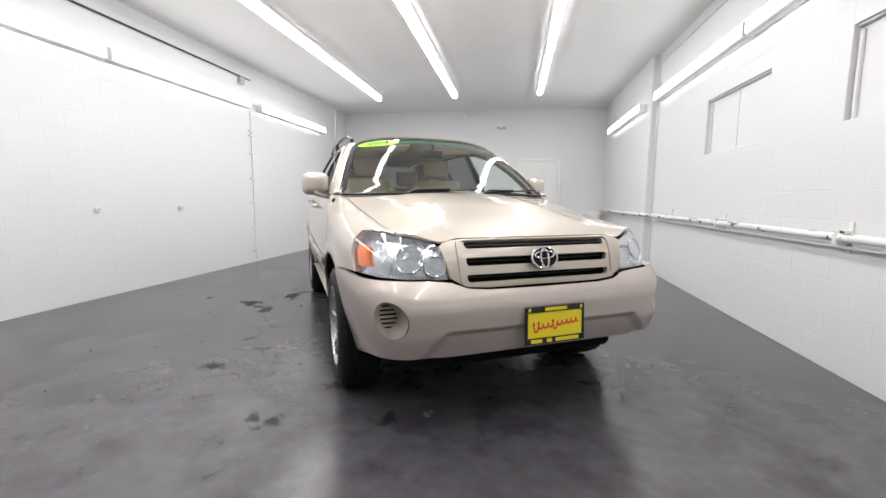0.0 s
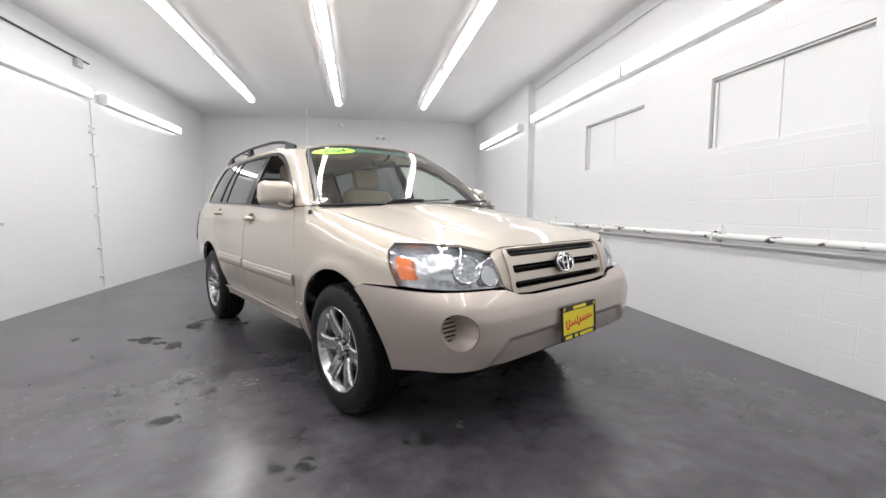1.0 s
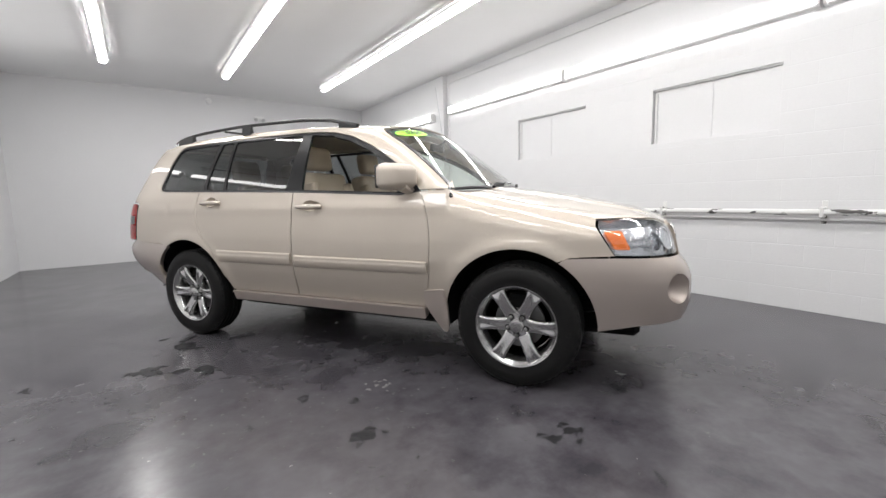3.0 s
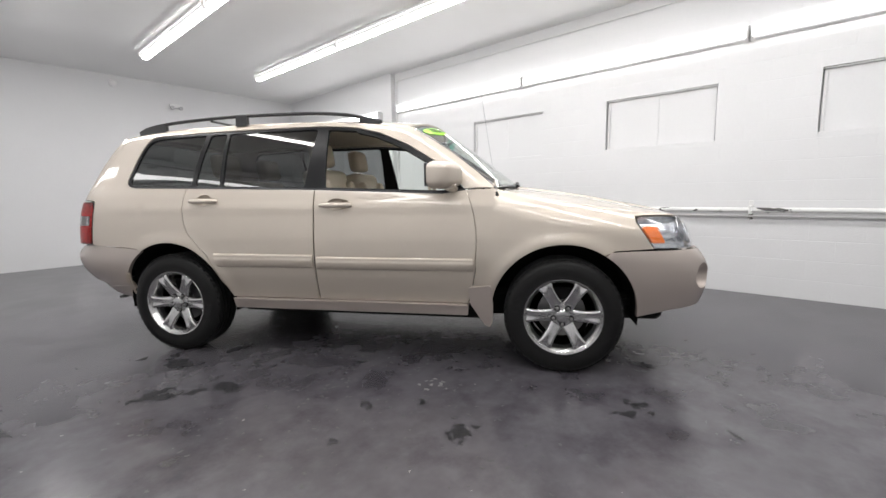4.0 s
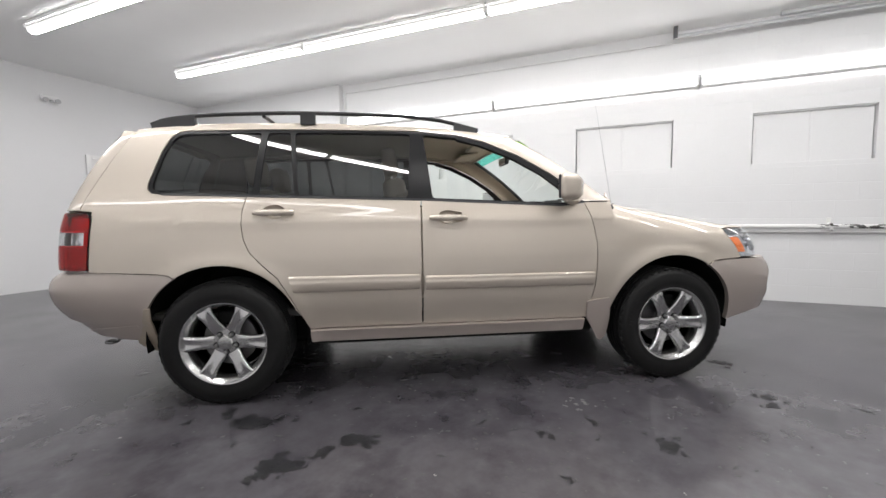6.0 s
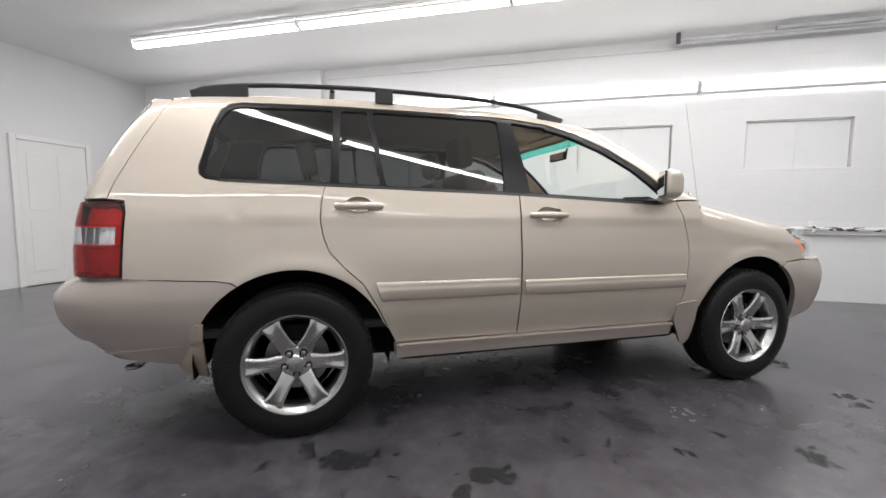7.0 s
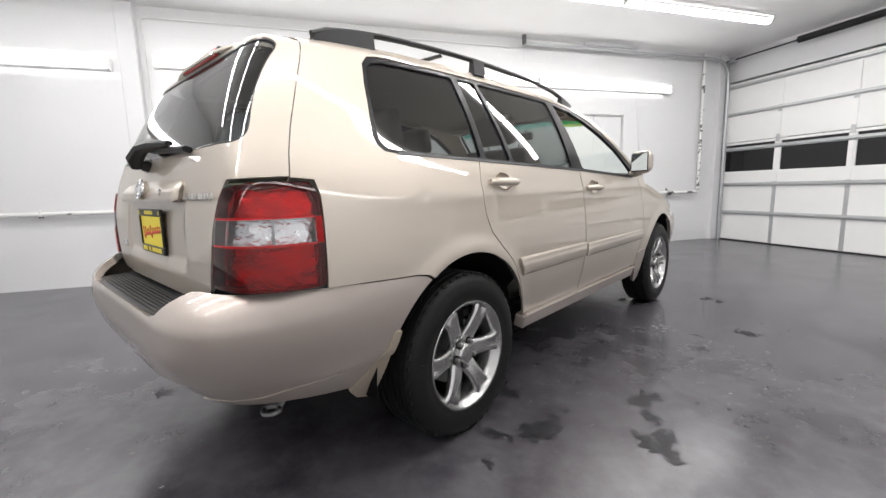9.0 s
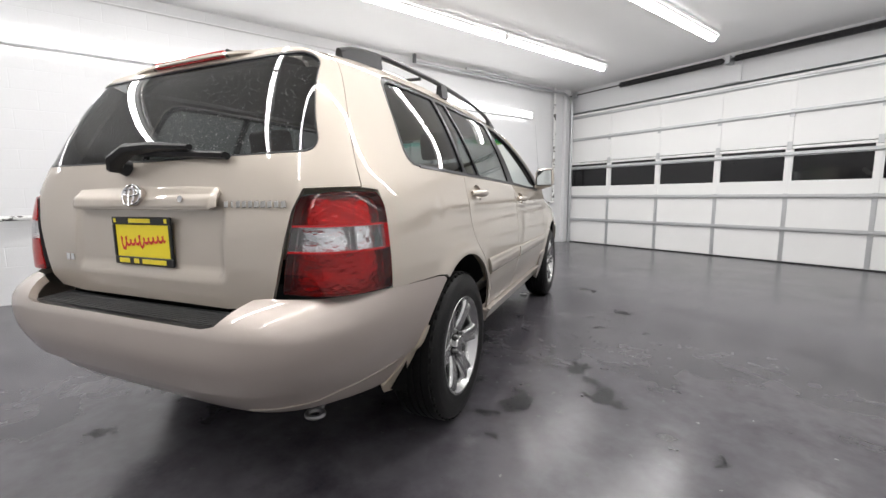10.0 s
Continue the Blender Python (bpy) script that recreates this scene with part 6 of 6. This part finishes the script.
PAPER = mat("crumpled_paper", (0.62, 0.62, 0.60), 0.7, vary=0.15, vscale=30)
for k, (x, y, r) in enumerate(((0.15, 0.245, 0.035),)):
    rng, bm = random.Random(60 + k), bmesh.new()
    bmesh.ops.create_grid(bm, x_segments=5, y_segments=4, size=1.0)
    for v in bm.verts:
        v.co = Vector((v.co.x * r + rng.uniform(-0.2, 0.2) * r, v.co.y * r * 0.55 + rng.uniform(-0.2, 0.2) * r, 0.003 + rng.uniform(0, 0.5) * r))
    bm.verts.ensure_lookup_table()
    low = min(v.co.z for v in bm.verts)
    for v in bm.verts:
        v.co.z -= low - 0.0005
    bmesh.ops.solidify(bm, geom=bm.faces[:], thickness=0.0006)
    tagged(part("paper_scrap", bm, PAPER, at=pose(x, y, 0.0006, 0, 0, 25 + 60 * k)), "crumpled scrap of pale paper on the floor by the front tyre", "litter")
rng = random.Random(77)
bm = bmesh.new()
for k in range(420):
    x, y = rng.gauss(-1.05, 0.55), rng.gauss(1.1, 1.2)
    join(bm, blot(rng.uniform(0.003, 0.011), 1000 + k, 0.0009), pose(x, y, 0))
tagged(part("floor_specks", bm, STAIN, smooth=True), "small dark specks of dirt scattered on the floor", "dirt", kind="stuff")
bm = bmesh.new()
for k in range(60):
    x, y = rng.gauss(-0.9, 1.1), rng.gauss(0.8, 1.9)
    join(bm, blot(rng.uniform(0.002, 0.008), 3000 + k, 0.0009), pose(x, y, 0))
for k in range(14):
    x, y = (-0.62 + rng.gauss(0, 0.05), 0.52 + rng.gauss(0, 0.04))
    join(bm, blot(rng.uniform(0.006, 0.018), 5000 + k, 0.004), pose(x, y, 0))
tagged(part("floor_flakes", bm, SCUFF, smooth=True), "pale chips of worn paint and grit on the floor", "dirt", kind="stuff")

# ---- painted concrete blocks of the two long walls ----
slabs = {}


def slab(w, h):
    """The face of one block: thin, with chamfered edges."""
    key = (round(w, 3), round(h, 3))
    if key not in slabs:
        a, b, c, d = w / 2 - 0.0004, h / 2 - 0.0008, 0.0045, 0.0011
        v = [(0, y, z) for y, z in ((-a, -b), (a, -b), (a, b), (-a, b))] + [(d, y, z) for y, z in ((-a + c, -b + c), (a - c, -b + c), (a - c, b - c), (-a + c, b - c))]
        f = [(4, 5, 6, 7)] + [(k, (k + 1) % 4, 4 + (k + 1) % 4, 4 + k) for k in range(4)]
        me = bpy.data.meshes.new("block")
        me.from_pydata(v, [], f)
        me.materials.append(WALL)
        slabs[key] = me
    return slabs[key]


def block_wall(wall, x, side, y0, y1, holes, near):
    """Running bond of blocks on a wall's face; the nearest are parts, the others one joined mesh."""
    rest_v, rest_f, rng, count = [], [], random.Random(5), 0
    for row in range(17):
        z0, z1 = row * 0.2, min(row * 0.2 + 0.2, ZC)
        y = y0 - (0.2 if row % 2 else 0.0)
        while y < y1:
            spans = [(max(y, y0), min(y + 0.4, y1))]
            for a, b in holes:
                if z1 > ZW0 - 0.02 and z0 < ZW1:
                    spans = [s for p, q in spans for s in ((p, min(q, a)), (max(p, b), q)) if s[1] - s[0] > 0.02] if any(q > a and p < b for p, q in spans) else spans
            for p, q in spans:
                za, zb = z0, z1
                if q - p < 0.02:
                    continue
                me = slab(q - p, zb - za)
                m = pose(x + side * rng.uniform(-0.0003, 0.0002), (p + q) / 2, (za + zb) / 2, 0, 0, 0 if side > 0 else 180)
                if near(p, z0) and count < 300:
                    ob = new("block", me)
                    ob.parent, ob.matrix_basis = wall, m
                    count += 1
                else:
                    k = len(rest_v)
                    rest_v += [tuple(m @ v.co) for v in me.vertices]
                    rest_f += [tuple(k + i for i in f.vertices) for f in me.polygons]
            y += 0.4
    me = bpy.data.meshes.new("block_rest")
    me.from_pydata(rest_v, [], rest_f)
    me.materials.append(WALL)
    ob = new("block_field", me)
    ob.parent = wall
    tagged(ob, kind="stuff")


block_wall(wall_west, XL, 1, YF - 0.1, YB, [], lambda y, z: 0.0 < y < 8.0 and z < 2.5)
block_wall(wall_east, XR, -1, YF - 0.1, 4.855, WINDOWS, lambda y, z: -4.0 < y < 4.6 and z < 2.3)
